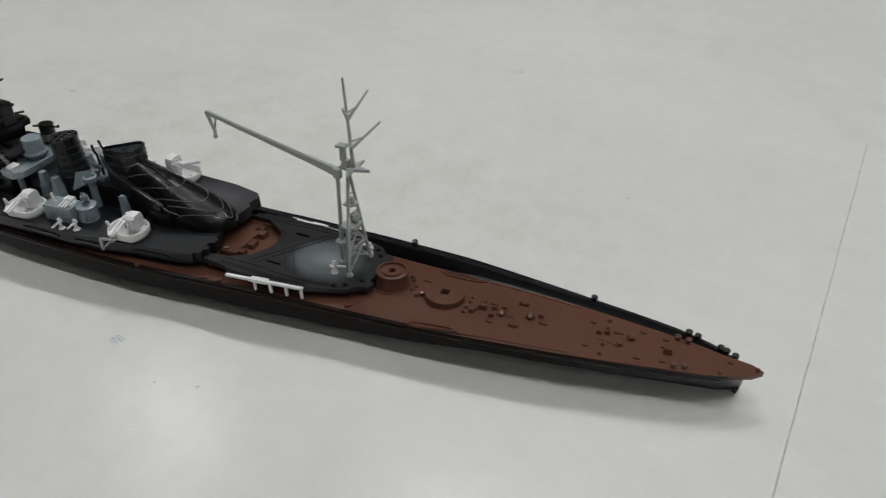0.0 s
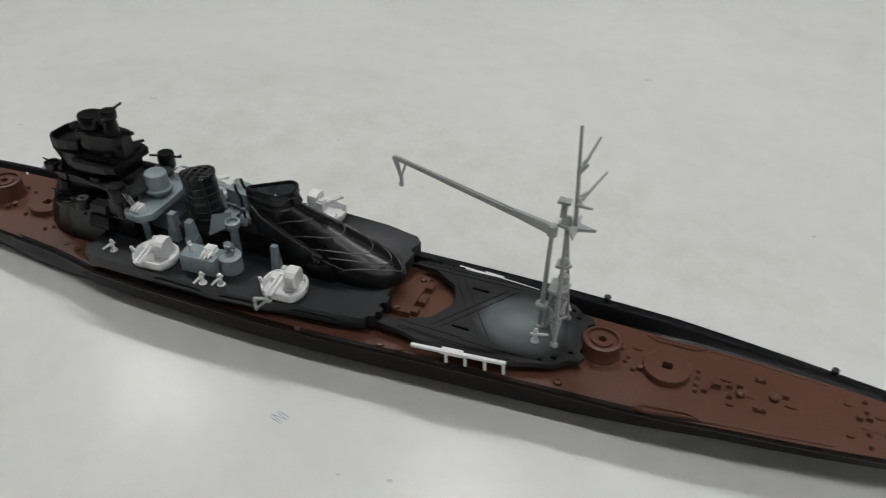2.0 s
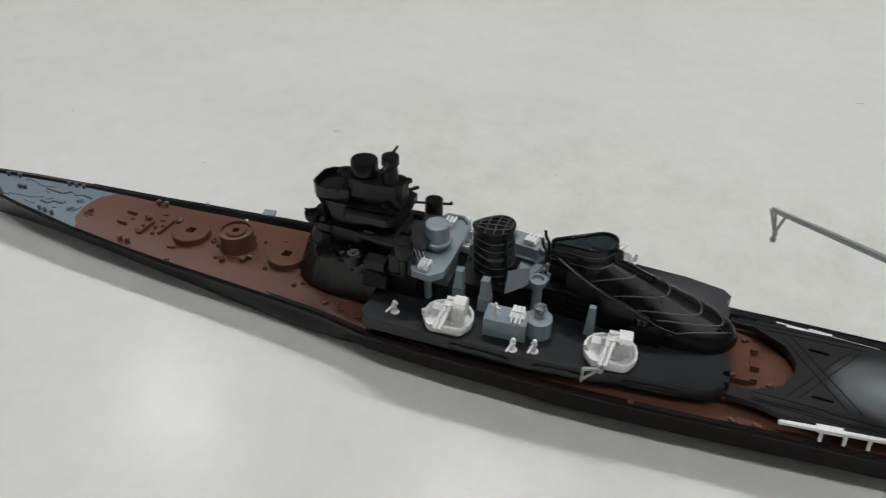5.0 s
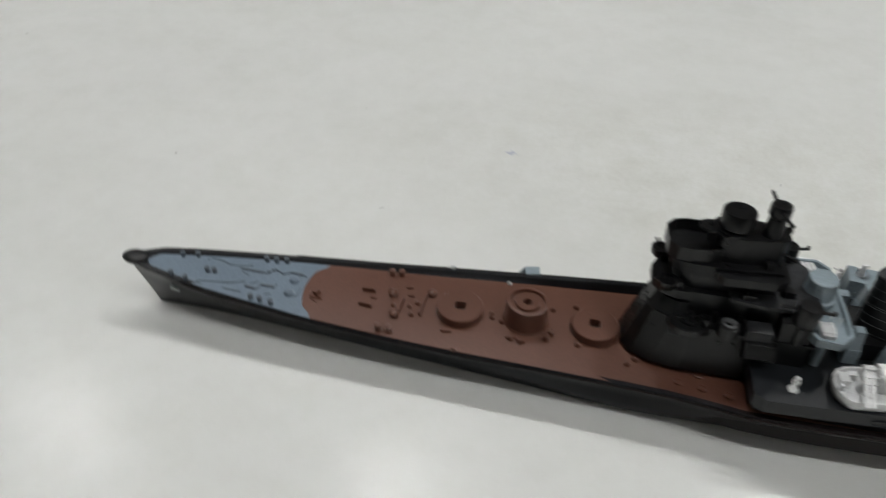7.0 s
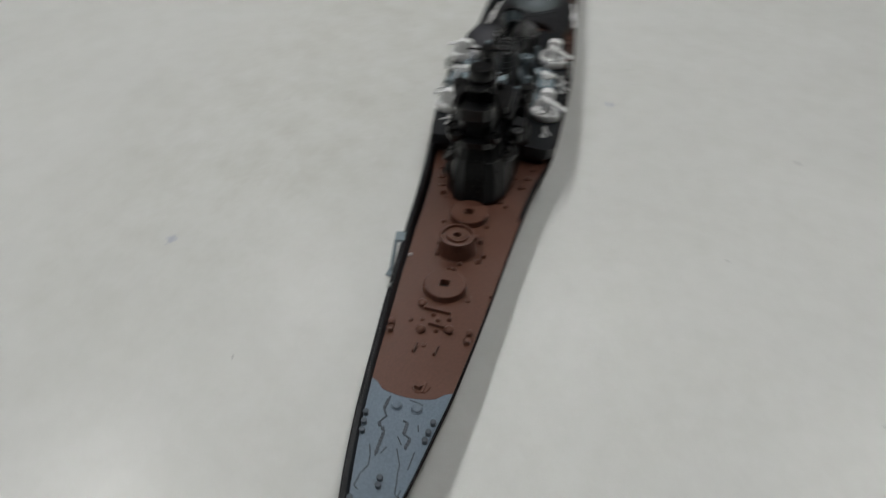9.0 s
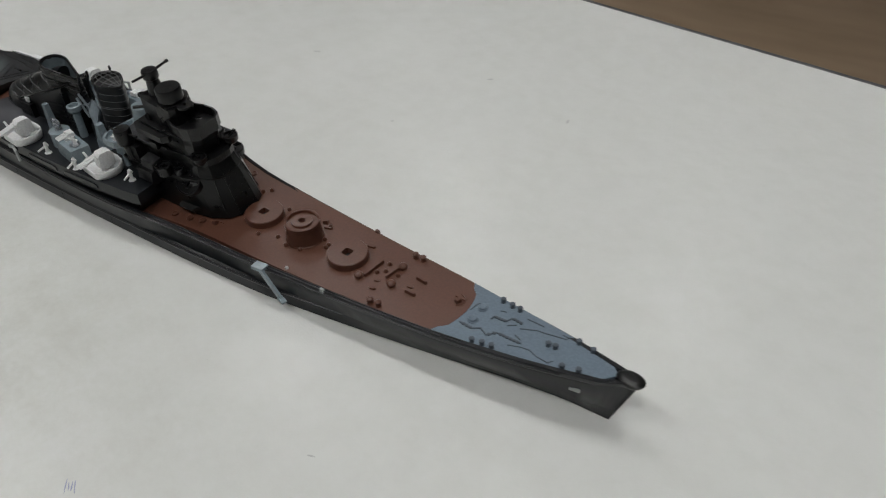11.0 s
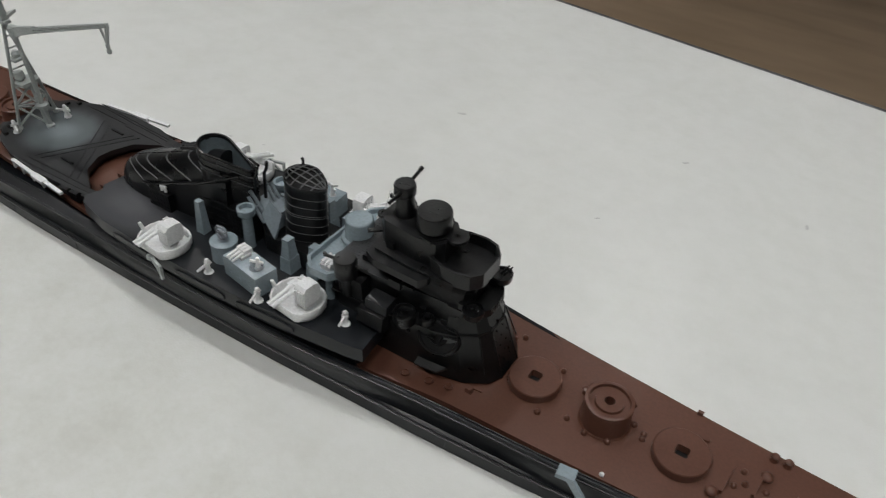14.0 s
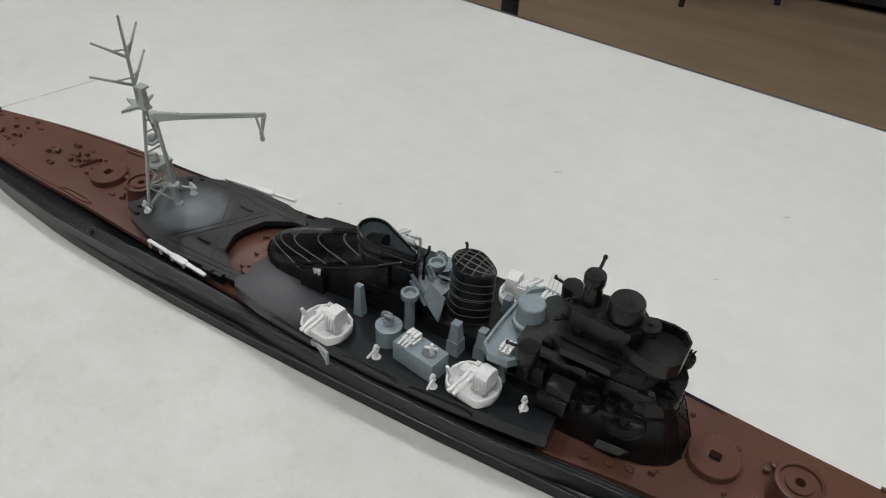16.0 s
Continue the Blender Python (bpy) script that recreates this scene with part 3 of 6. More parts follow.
def hull():
    xs = [0.0, 0.6, 1.4, 2.5, 4, 6, 8, 10, 13, 16, 20, 25, 30, 36, 42, 48, 51, 54, 58, 62, 68, 74, 80, 86, 92, 98, 104, 110, 116, 122, 130, 140, 150, 160, 170, 180, 190, 200,
          207, 215, 223, 231, 239, 247, 254, 260, 266, 271, 275, 279, 282, 284, 285.5, 286.8, 287.7, 288.3, 288.7]
    bm = bmesh.new()
    rings = []
    for x in xs:
        ys, zs, yp, zp, ls, lp, lift = hull_station(x)
        if x < 1.0:
            yp, lp = -ys, -ls
        if x > 284:
            # the stern closes in a round end
            k = math.sqrt(max(0.0, 1 - ((x - 284) / 4.75) ** 2))
            ys, yp = (ys + yp) / 2 + (ys - yp) / 2 * k, (ys + yp) / 2 - (ys - yp) / 2 * k
            ls, lp = (ls + lp) / 2 + (ls - lp) / 2 * k, (ls + lp) / 2 - (ls - lp) / 2 * k
        wide = ys - yp
        wall = min(0.9, wide * 0.2)
        broad = max(wall, lerp_table([(0, 0.0), (130, 0.9), (165, 1.5), (185, 2.3), (240, 2.3), (272, 0.9), (288, 0.5)], x))
        drop = 0.35 * max(0.0, broad - wall)
        mid = (ys + yp) / 2
        rim_z = min(zs, zp)
        fl = rim_z - 0.8 if x < 16 else lerp_table([(16, rim_z - 0.8), (70, rim_z - 1.3), (105, 3.6), (212, 3.6), (238, rim_z - 1.3), (288, rim_z - 1.0)], x)
        bulge = max(0.0, min(1.0, (x - 50) / 10.0)) * max(0.0, min(1.0, (235 - x) / 20.0))
        zk = 3.1
        ledge = min(ys - 0.35, ls - 0.1)
        side_s = [(ls * 0.9, 0.0), (ls, 0.3), (ls + (ys - ls) * 0.25 * (1 - bulge) - 0.02, zk - 0.3), ((ls + (ys - ls) * 0.45) * (1 - bulge) + ledge * bulge, zk + 0.15), (ys - 0.35 * bulge - 0.05, zs - 1.6), (ys - 0.1, zs - 1.15), (ys, zs - 1.0), (ys, zs - 0.14 - drop), (ys - 0.14, zs - drop),
                  (ys - broad, zs), (ys - broad - 0.25 * min(1.0, wall), zs - 0.3), (ys - broad - 0.9 * min(1.0, wall), min(zs - 0.35, max(fl + 0.05, zs - 2.6))), (ys - broad - 1.0 * min(1.0, wall), fl), (mid + 0.02, fl)]
        side_p = [(mid - 0.02, fl), (yp + wall + 0.1, fl), (yp + wall + 0.05, zp - 0.15), (yp + wall, zp), (yp + 0.14, zp), (yp, zp - 0.14), (yp, zp - 1.0), (yp + 0.1, zp - 1.15), (yp + (lp - yp) * 0.35, lift + (zp - lift) * 0.62),
                  (yp + (lp - yp) * 0.65, lift + zk * 0.75), (lp, lift + 0.35), (lp + 0.2, lift), (lp * 0.9 + 0.1, lift * 0.9)]
        zt = (zs + zp) / 2
        ring = []
        for y, z in side_s + side_p:
            up = min(1.0, max(0.0, z / zt))
            px = x + 4.2 * max(0.0, 1 - x / 22.0) * (1 - up) ** 0.7 - 0.5 * max(0.0, (x - 268) / 20.0) * (1 - up) ** 3
            ring.append((px, y, z))
        rings.append(ring)
    loft(bm, rings)
    return part("hull", bm, HULLSIDE, SHIP, "black plastic hull with a rounded rail")


HULL_OB = hull()


def hull_fittings():
    post = bmesh.new()
    lathe(post, [(0.62, 0), (0.55, 0.1), (0.5, 0.5), (0.7, 0.6), (0.7, 1.15), (0.5, 1.3), (0, 1.32)], seg=12)
    me = mesh_of("bollard", post, HULL)
    for x in (257.2, 277.2, 279.0, 283.6, 284.7, 286.4, 214.0):
        ys, zs, *_ = hull_station(x)
        placed("bollard", me, HULL_OB, mm_at(x, ys - 0.5, zs - 0.25))
    bm = bmesh.new()
    lathe(bm, [(0.6, -1.1), (1.15, -0.5), (1.4, 0), (1.45, 0.4), (1.2, 0.75), (0.7, 0.95), (0, 1.0)], seg=18, sx=1.7, sy=1.2)
    part("bow_cap", bm, BLACK, HULL_OB, m=mm_at(1.9, 0, 11.1))
    for s in (-1, 1):
        bm = bmesh.new()
        pts = []
        for i in range(70):
            x = 12 + i * (284 - 12) / 69
            ys, zs, yp, zp, *_ = hull_station(x)
            pts.append((x, (ys if s > 0 else yp) + s * 0.02, (zs if s > 0 else zp) - 0.6))
        tube(bm, pts, 0.14, 5)
        part("rail_moulding", bm, HULL if s > 0 else STAINED, HULL_OB)
        bm = bmesh.new()
        out = 0.0 if s < 0 else 0.65
        bar(bm, (8.8, s * 2.4 + out, 7.0), (10.6, s * 2.95 + out, 6.8), 0.6, 0.75, w1=0.3, h1=0.3)
        soften(bm, width=0.15)
        part("anchor", bm, MASTGREY, HULL_OB, "bare pale grey anchor nub")
    bm = bmesh.new()
    pts = []
    for i in range(50):
        x = 56 + i * (232 - 56) / 49
        ys, zs, yp, zp, ls, *_ = hull_station(x)
        pts.append((x, ls - 0.05, 2.75))
    tube(bm, pts, 0.2, 5)
    part("strake", bm, HULL, HULL_OB)
    # fine ridges moulded along the starboard rail and the bulge's upper edge
    for inset, z_off, r, x0, x1 in ((0.12, 0.02, 0.13, 30, 160), (0.62, 0.06, 0.12, 30, 168), (0.10, -0.42, 0.15, 168, 262), (2.2, 0.02, 0.15, 186, 244), (0.30, -3.55, 0.16, 66, 226)):
        bm = bmesh.new()
        pts = []
        for i in range(60):
            x = x0 + i * (x1 - x0) / 59
            ys, zs, yp, zp, ls, *_ = hull_station(x)
            pts.append((x, ys - inset if z_off > -1 else ls - 0.06, zs + z_off if z_off > -1 else 3.2))
        tube(bm, pts, r, 6)
        part("rail_ridge", bm, HULL, HULL_OB)
    # seams across the starboard plating
    for x in (93, 121, 139, 158, 176, 196):
        ys, zs, yp, zp, ls, *_ = hull_station(x)
        bm = bmesh.new()
        bar(bm, (x, ls + 0.02, 0.5), (x, ls + 0.02, 2.6), 0.14, 0.1, up=(0, 1, 0))
        part("plate_seam", bm, HULL, HULL_OB)


hull_fittings()


# ---- main deck ----
def deck_sheet(x_from, x_to, step):
    """Stations of the deck between two end curves given as functions of the cross position -1..1."""
    bm = bmesh.new()
    n, cols = max(3, int((x_to(0) - x_from(0)) / step)), 12
    grid = {}
    for i in range(n + 1):
        for j in range(cols + 1):
            u = -1 + 2 * j / cols
            x = x_from(u) + (x_to(u) - x_from(u)) * i / n
            half = (smooth_table(DECK_S, x) if 9 < x < 282 else lerp_table(DECK_S, x)) if u > 0 else (smooth_table(DECK_P, x) if 9 < x < 282 else lerp_table(DECK_P, x))
            y = u * half + lerp_table(TIP, x)
            for k, d in ((0, 0.0), (1, -1.0)):
                grid[i, j, k] = bm.verts.new((x, y, deck_z(x, y) - 0.0025 * y * y + d))
    for i in range(n):
        for j in range(cols):
            bm.faces.new((grid[i, j, 0], grid[i + 1, j, 0], grid[i + 1, j + 1, 0], grid[i, j + 1, 0]))
            bm.faces.new((grid[i, j, 1], grid[i, j + 1, 1], grid[i + 1, j + 1, 1], grid[i + 1, j, 1]))
    for i in range(n):
        for j in (0, cols):
            bm.faces.new((grid[i, j, 0], grid[i, j, 1], grid[i + 1, j, 1], grid[i + 1, j, 0]))
    for j in range(cols):
        for i in (0, n):
            bm.faces.new((grid[i, j, 0], grid[i, j + 1, 0], grid[i, j + 1, 1], grid[i, j, 1]))
    return bm


def border(u):
    return 33.7 + 2.1 * u * u + (0.9 if abs(u) > 0.8 else 0.0)


MAIN = part("main_deck", deck_sheet(border, lambda u: 291.55, 2.0), BROWN, SHIP, "red-brown painted deck with moulded fittings")
FORE = part("foredeck", deck_sheet(lambda u: 4.3, lambda u: border(u) - 0.06, 1.6), BLUE, SHIP, "bare blue-grey foredeck with anchor chains")


def cylinder_mesh(name, profile, material, seg=14, sx=1.0, sy=1.0):
    bm = bmesh.new()
    lathe(bm, profile, seg=seg, sx=sx, sy=sy)
    return mesh_of(name, bm, material)


def ring_base(x, y, r, z, wide=0.95):
    """A low turret ring with a square hole in its top."""
    bm = bmesh.new()
    seg = 48
    rings = []
    for rr, zz in ((r, -0.2), (r, z - 0.15), (r - 0.15, z)):
        rings.append([(rr * math.cos(2 * math.pi * i / seg), rr * math.sin(2 * math.pi * i / seg), zz) for i in range(seg)])
    hole = []
    for i in range(seg):
        a = 2 * math.pi * i / seg
        k = min(wide / max(abs(math.cos(a)), abs(math.sin(a))), wide * 1.25)
        hole.append((k * math.cos(a), k * math.sin(a)))
    rings.append([(x1, y1, z) for x1, y1 in hole])
    rings.append([(x1, y1, -0.6) for x1, y1 in hole])
    loft(bm, rings, cap0=False, cap1=True)
    ring = part("turret_ring", bm, BROWN, MAIN, "low round turret ring with a square hole", m=deck_at(x, y))
    # black block stands in for the shade down the square hole
    bm = bmesh.new()
    block(bm, 0, 0, -0.5, wide * 1.92, wide * 1.92, 0.65)
    part("socket", bm, BLACK, ring, "black block for the shade in the square hole")
    return ring


ring_base(62.2, -0.1, 4.15, 1.5)
ring_base(85.9, -0.2, 4.15, 1.5)
ring_base(227.8, -0.3, 4.3, 1.4)


def barbette(x, y, r0, r1, h, hole=0.8):
    bm = bmesh.new()
    lathe(bm, [(r0 + 0.3, -0.2), (r0 + 0.25, 0.05), (r0 + 0.02, 0.25), (r1, h - 0.85), (r1 + 0.14, h - 0.8), (r1 + 0.14, h - 0.12), (r1 - 0.02, h), (r1 - 0.45, h), (r1 - 0.5, h - 0.55), (r1 * 0.62, h - 0.55),
               (r1 * 0.6, h - 0.12), (r1 * 0.36, h - 0.12), (hole, h - 0.12), (hole, 0.5), (0, 0.5)], seg=48)
    ring = part("barbette", bm, BROWN, MAIN, "raised round gun barbette with a recessed top", m=deck_at(x, y))
    # black plug stands in for the shade down the round hole
    bm = bmesh.new()
    lathe(bm, [(hole * 0.98, 0.4), (hole * 0.98, h - 2.4), (0, h - 2.4)], seg=24)
    part("socket", bm, BLACK, ring, "black plug for the shade in the round hole")
    return ring


barbette(73.9, 0.0, 3.75, 3.5, 4.5)
barbette(215.5, 0.0, 3.7, 3.4, 3.7)

# small moulded fittings, each at (x, y) on the main deck
STUD = cylinder_mesh("deck_stud", [(0.47, -0.1), (0.47, 0.22), (0.42, 0.42), (0.28, 0.58), (0.12, 0.66), (0, 0.67)], BROWN, 12)
BITT = cylinder_mesh("bollard", [(0.62, -0.1), (0.5, 0.12), (0.46, 0.6), (0.62, 0.72), (0.64, 0.95), (0.45, 1.12), (0.2, 1.18), (0, 1.18)], BROWN, 12)
DRUM = cylinder_mesh("winch_drum", [(0.62, -0.1), (0.6, 0.3), (0.86, 0.42), (0.9, 0.68), (0.72, 0.95), (0.4, 1.12), (0, 1.17)], BROWN, 18)
LUG = cylinder_mesh("deck_ring", [(0.75, -0.1), (0.72, 0.18), (0.5, 0.22), (0.42, 0.1), (0, 0.1)], BROWN, 16)


def slab_mesh(name, sx, sy, sz, material, taper=0.9, bumps=0):
    """A low moulded box with softened edges; it may carry a row of domed bumps."""
    bm = bmesh.new()
    block(bm, 0, 0, -0.1, sx, sy, sz + 0.1, taper=taper)
    soften(bm, width=0.13, seg=2)
    for k in range(bumps):
        u = (k - (bumps - 1) / 2) * sx * 0.62
        lathe(bm, [(sy * 0.46, 0.0), (sy * 0.44, sz), (sy * 0.3, sz + 0.22), (0, sz + 0.3)], u, 0, 12)
    return mesh_of(name, bm, material)


def flap_mesh(name, sx, sy, sz, material):
    """A flat plate with round ends."""
    bm = bmesh.new()
    r = sy / 2
    pts = [(math.copysign(sx / 2 - r, math.cos(q)) + r * math.cos(q), r * math.sin(q)) for q in [2 * math.pi * (k + 0.5) / 20 for k in range(20)]]
    loft(bm, [[(x, y, -0.1) for x, y in pts], [(x, y, sz - 0.1) for x, y in pts], [(x * 0.95, y * 0.88, sz) for x, y in pts]])
    return mesh_of(name, bm, material)


HATCH = slab_mesh("hatch", 2.1, 1.0, 0.5, BROWN, bumps=2)
LOCKER = slab_mesh("locker", 0.5, 2.5, 0.75, BROWN, 0.85)
SHORT = slab_mesh("vent_box", 1.1, 0.85, 0.8, BROWN, 0.85)
BIGBOX = slab_mesh("winch_box", 1.7, 1.1, 1.15, BROWN, 0.85)
FLAP = flap_mesh("hatch_flap", 2.0, 0.9, 0.34, BROWN)
SMALLFLAP = flap_mesh("hatch_flap", 1.3, 0.7, 0.3, BROWN)
for x, y in ((261.8, 5.3), (261.9, 2.6), (261.9, -2.9), (261.9, -5.8), (283.9, -2.5), (290.5, 1.1), (220.8, 0.8), (220.4, -0.5), (222.0, -2.2), (233.4, 1.8), (233.4, 0.0), (233.3, -1.9), (233.2, -3.6), (219.4, 2.7),
             (83.1, -4.7), (82.8, 4.7), (71.6, -5.2), (69.8, -1.5), (68.0, -0.7), (67.9, 0.2), (75.4, 4.1), (71.9, 3.6), (91.4, -7.5), (92.7, -6.2), (78.6, 3.2), (53.8, -2.8), (54.4, 0.3), (53.1, -0.8), (50.3, -1.1)):
    placed("deck_stud", STUD, MAIN, deck_at(x, y))
for x, y in ((275.3, 4.8), (277.4, 4.5), (275.5, -4.2), (277.5, -3.6), (50.2, 7.4), (48.4, 7.2), (50.8, -7.3), (48.9, -7.3), (223.1, -1.6), (78.4, -2.9), (77.6, -4.2)):
    placed("bollard", BITT, MAIN, deck_at(x, y))
for x, y in ((240.8, -1.6), (246.5, -0.3), (266.8, 1.2), (56.7, 3.1), (49.7, 1.7), (50.9, -3.4)):
    placed("winch_drum", DRUM, MAIN, deck_at(x, y))
for x, y, r in ((244.2, 3.6, 0), (244.1, -4.2, 4)):
    placed("hatch", HATCH, MAIN, deck_at(x, y, 0, r))
for x, y, r in ((236.6, -1.1, 6), (274.0, -0.4, 8)):
    placed("winch_box", BIGBOX, MAIN, deck_at(x, y, 0, r))
for x, y, r in ((45.4, -2.2, 84), (45.2, 1.7, 88)):
    placed("locker", LOCKER, MAIN, deck_at(x, y, 0, r))
for x, y, r in ((260.5, 0.4, 0), (262.1, 0.9, 0), (234.7, -3.0, 0), (238.9, -0.3, 0), (239.0, -2.9, 0), (218.7, 3.7, 20), (240.7, 0.5, 0), (248.5, 0.8, 0), (73.4, -5.7, 30), (93.3, 7.2, 0), (265.0, -1.9, 30), (36.3, -1.2, 70)):
    placed("vent_box", SHORT, MAIN, deck_at(x, y, 0, r))
for x, y, r in ((222.1, 3.9, -4), (238.3, 1.4, 0), (249.4, -1.1, -4), (264.1, 2.1, 4), (71.8, -4.8, 20), (60.4, -5.2, 10), (273.4, 1.2, 0)):
    placed("hatch_flap", FLAP, MAIN, deck_at(x, y, 0, r))
for x, y, r in ((258.8, 3.5, -12), (258.8, -4.4, 10), (268.7, 4.2, -10), (268.7, -4.3, 8), (273.4, -3.4, 6), (273.2, 3.6, 0), (239.2, -4.7, 0), (242.7, -1.4, 0), (285.5, 1.4, -8), (52.3, 4.2, 10), (46.4, 0.2, 0), (53.0, 2.1, 5)):
    placed("hatch_flap", SMALLFLAP, MAIN, deck_at(x, y, 0, r))
# thin upright plates among the winches
for x0, y0, x1, y1 in ((236.6, 1.3, 235.1, -2.6), (55.3, -2.7, 55.7, 2.5), (51.4, -2.9, 51.8, 0.7)):
    bm = bmesh.new()
    bar(bm, (x0, y0, deck_z(x0, y0) + 0.3), (x1, y1, deck_z(x1, y1) + 0.3), 0.42, 0.9)
    soften(bm, width=0.1)
    part("winch_plate", bm, BROWN, MAIN)
for x, y in ((99.6, -9.9), (103.3, -10.7), (107.4, -11.6), (102.9, -7.9), (210.0, -10.4), (99.5, 9.0), (103.4, 9.8), (96.4, 8.2), (180.3, -13.2), (176.5, -13.4)):
    placed("deck_ring", LUG, MAIN, deck_at(x, y))


def lines_on(parent, material, name, paths, r=0.16, z=0.05, label=""):
    for pts in paths:
        bm = bmesh.new()
        tube(bm, [(x, y, deck_z(x, y) - 0.0025 * y * y + z) for x, y in pts], r, 6)
        part(name, bm, material, parent, label)


# long scupper borders and gutter beads near the deck edges
for s, y0, y1 in ((1, 8.6, 8.4), (-1, -11.2, -10.2)):
    lines_on(MAIN, BROWN, "scupper_frame", [[(223.4, y0), (225.3, y0 - s * 0.9), (232.3, y1 - s * 0.7), (234.2, y1), (231.8, y1 + s * 0.25), (225.8, y0 + s * 0.3), (223.4, y0)]], 0.34)
    tab = DECK_S if s > 0 else DECK_P
    lines_on(MAIN, BROWN, "gutter_bead", [[(x, s * (smooth_table(tab, x) - 0.7)) for x in range(235, 257, 3)]], 0.2)
lines_on(MAIN, BROWN, "coaming", [[(263.0, -1.2), (264.2, -2.3), (265.6, -2.0), (264.6, -0.6)], [(36.8, -3.2), (35.4, -2.6), (35.2, -1.0), (36.2, -0.3)],
                                  [(91.6, 6.2), (93.4, 6.4)], [(260.6, -1.4), (262.6, -1.7), (264.4, -1.9)]], 0.16)
lines_on(MAIN, BROWN, "winch_bed", [[(37.6, -2.3), (35.3, -2.2)], [(36.7, -1.9), (36.7, -1.0)]], 0.2, 0.1)
# the well between shelter deck and platform: a raised floor with a notched edge
WELL = [(173.2, -0.2), (174.4, 4.0), (175.4, 8.4), (178.6, 7.8), (178.6, -4.4), (175.0, -4.6)]
bm = bmesh.new()
low = [bm.verts.new((x, y, deck_z(x, y) - 0.4)) for x, y in WELL]
high = [bm.verts.new((x, y, deck_z(x, y) + 1.3)) for x, y in WELL]
bm.faces.new(low[::-1])
bm.faces.new(high)
for k in range(len(WELL)):
    q = (k + 1) % len(WELL)
    bm.faces.new((low[k], low[q], high[q], high[k]))
part("well_floor", bm, BROWN, MAIN, "raised red-brown well floor with notched edges", smooth=False)
for x, y, w in ((179.3, 5.4, 2.2), (179.5, 0.9, 2.6), (179.2, -2.9, 1.7)):
    bm = bmesh.new()
    block(bm, 0, 0, -0.4, 1.5, w, 1.62)
    soften(bm, width=0.1)
    part("well_step", bm, BROWN, MAIN, m=deck_at(x, y))
lines_on(MAIN, BROWN, "well_coaming", [[(174.8, 8.8), (178.6, 8.2)], [(174.6, -6.6), (178.4, -7.4)]], 0.4, 0.2)
for x, y, h in ((175.8, -4.0, 1.25), (177.6, 6.2, 1.25), (182.2, -3.4, 0.0)):
    bm = bmesh.new()
    rod(bm, (-0.6, 0, 0.35), (0.6, 0, 0.35), 0.36, 0.36, 10)
    part("roller", bm, BROWN, MAIN, m=deck_at(x, y, h, 35))
for x, y, r in ((177.8, -9.0, 10), (175.6, -9.4, 0)):
    placed("vent_box", SHORT, MAIN, deck_at(x, y, 0, r))
# small pale chocks on the deck edges
for x, s, mat in ((62.3, -1, BROWN), (59.4, 1, MASTGREY), (160.0, -1, BROWN)):
    bm = bmesh.new()
    block(bm, 0, 0, -0.3, 0.9, 0.5, 0.75)
    soften(bm, width=0.08)
    y = s * (smooth_table(DECK_P if s < 0 else RAIL_S, x) - 0.15)
    part("chock", bm, mat, MAIN, "small chipped chock", m=deck_at(x, y, 0.8 if s > 0 else 0))
bm = bmesh.new()
lathe(bm, [(0.34, -0.1), (0.36, 0.2), (0.2, 0.42), (0, 0.45)], seg=10)
part("glue_blob", bm, WHITE, MAIN, "tiny white blob of dried glue", m=deck_at(70.3, 9.0))

# foredeck: capstans, chains, bollards
CAP = cylinder_mesh("capstan", [(1.05, -0.1), (1.0, 0.12), (0.8, 0.25), (0.75, 0.55), (0.6, 0.62), (0, 0.64)], BLUE, 20)
for x, y in ((31.5, -2.2), (31.4, 1.2)):
    placed("capstan", CAP, FORE, deck_at(x, y), "round blue-grey capstan")
BITTB = cylinder_mesh("bollard", [(0.5, -0.1), (0.4, 0.1), (0.38, 0.55), (0.52, 0.65), (0.48, 0.88), (0.28, 0.95), (0, 0.95)], BLUE_SHADE, 10)
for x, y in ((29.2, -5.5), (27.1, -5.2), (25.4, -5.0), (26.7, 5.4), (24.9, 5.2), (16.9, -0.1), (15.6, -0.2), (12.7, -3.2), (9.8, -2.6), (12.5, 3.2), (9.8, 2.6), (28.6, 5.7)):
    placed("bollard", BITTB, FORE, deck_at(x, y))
# moulded chains take the darker copy, so their relief shade is in the colour
lines_on(FORE, BLUE_SHADE, "anchor_chain", [[(28.7, -0.6), (28.5, -1.4), (26.1, -1.4), (25.5, -2.6), (23.3, -2.3)], [(33.2, 2.8), (30.4, 3.1), (29.0, 2.3), (27.3, 3.2), (26.0, 1.8), (23.8, 1.8), (21.1, 1.9)]], 0.18, 0.05, "moulded anchor chain")
lines_on(FORE, BLUE_SHADE, "anchor_chain", [[(23.1, -1.1), (20.2, -2.3), (18.5, -2.4), (16.9, -2.7), (15.1, -2.9), (14.7, -3.4), (15.9, -3.6)], [(22.9, 3.3), (20.8, 2.6), (19.0, 2.4), (17.4, 3.1), (15.0, 3.4), (14.5, 2.6)]], 0.11, 0.03, "moulded anchor chain")
lines_on(FORE, BLUE_SHADE, "chain_strip", [[(23.1, -3.9), (21.1, -3.8), (19.7, -3.7)], [(23.0, 0.6), (21.6, 1.2)], [(28.4, -3.2), (27.3, -3.5)], [(33.2, -0.6), (33.0, -2.2), (32.6, -3.0)], [(25.4, -0.6), (24.0, -1.6)]], 0.11, 0.03)
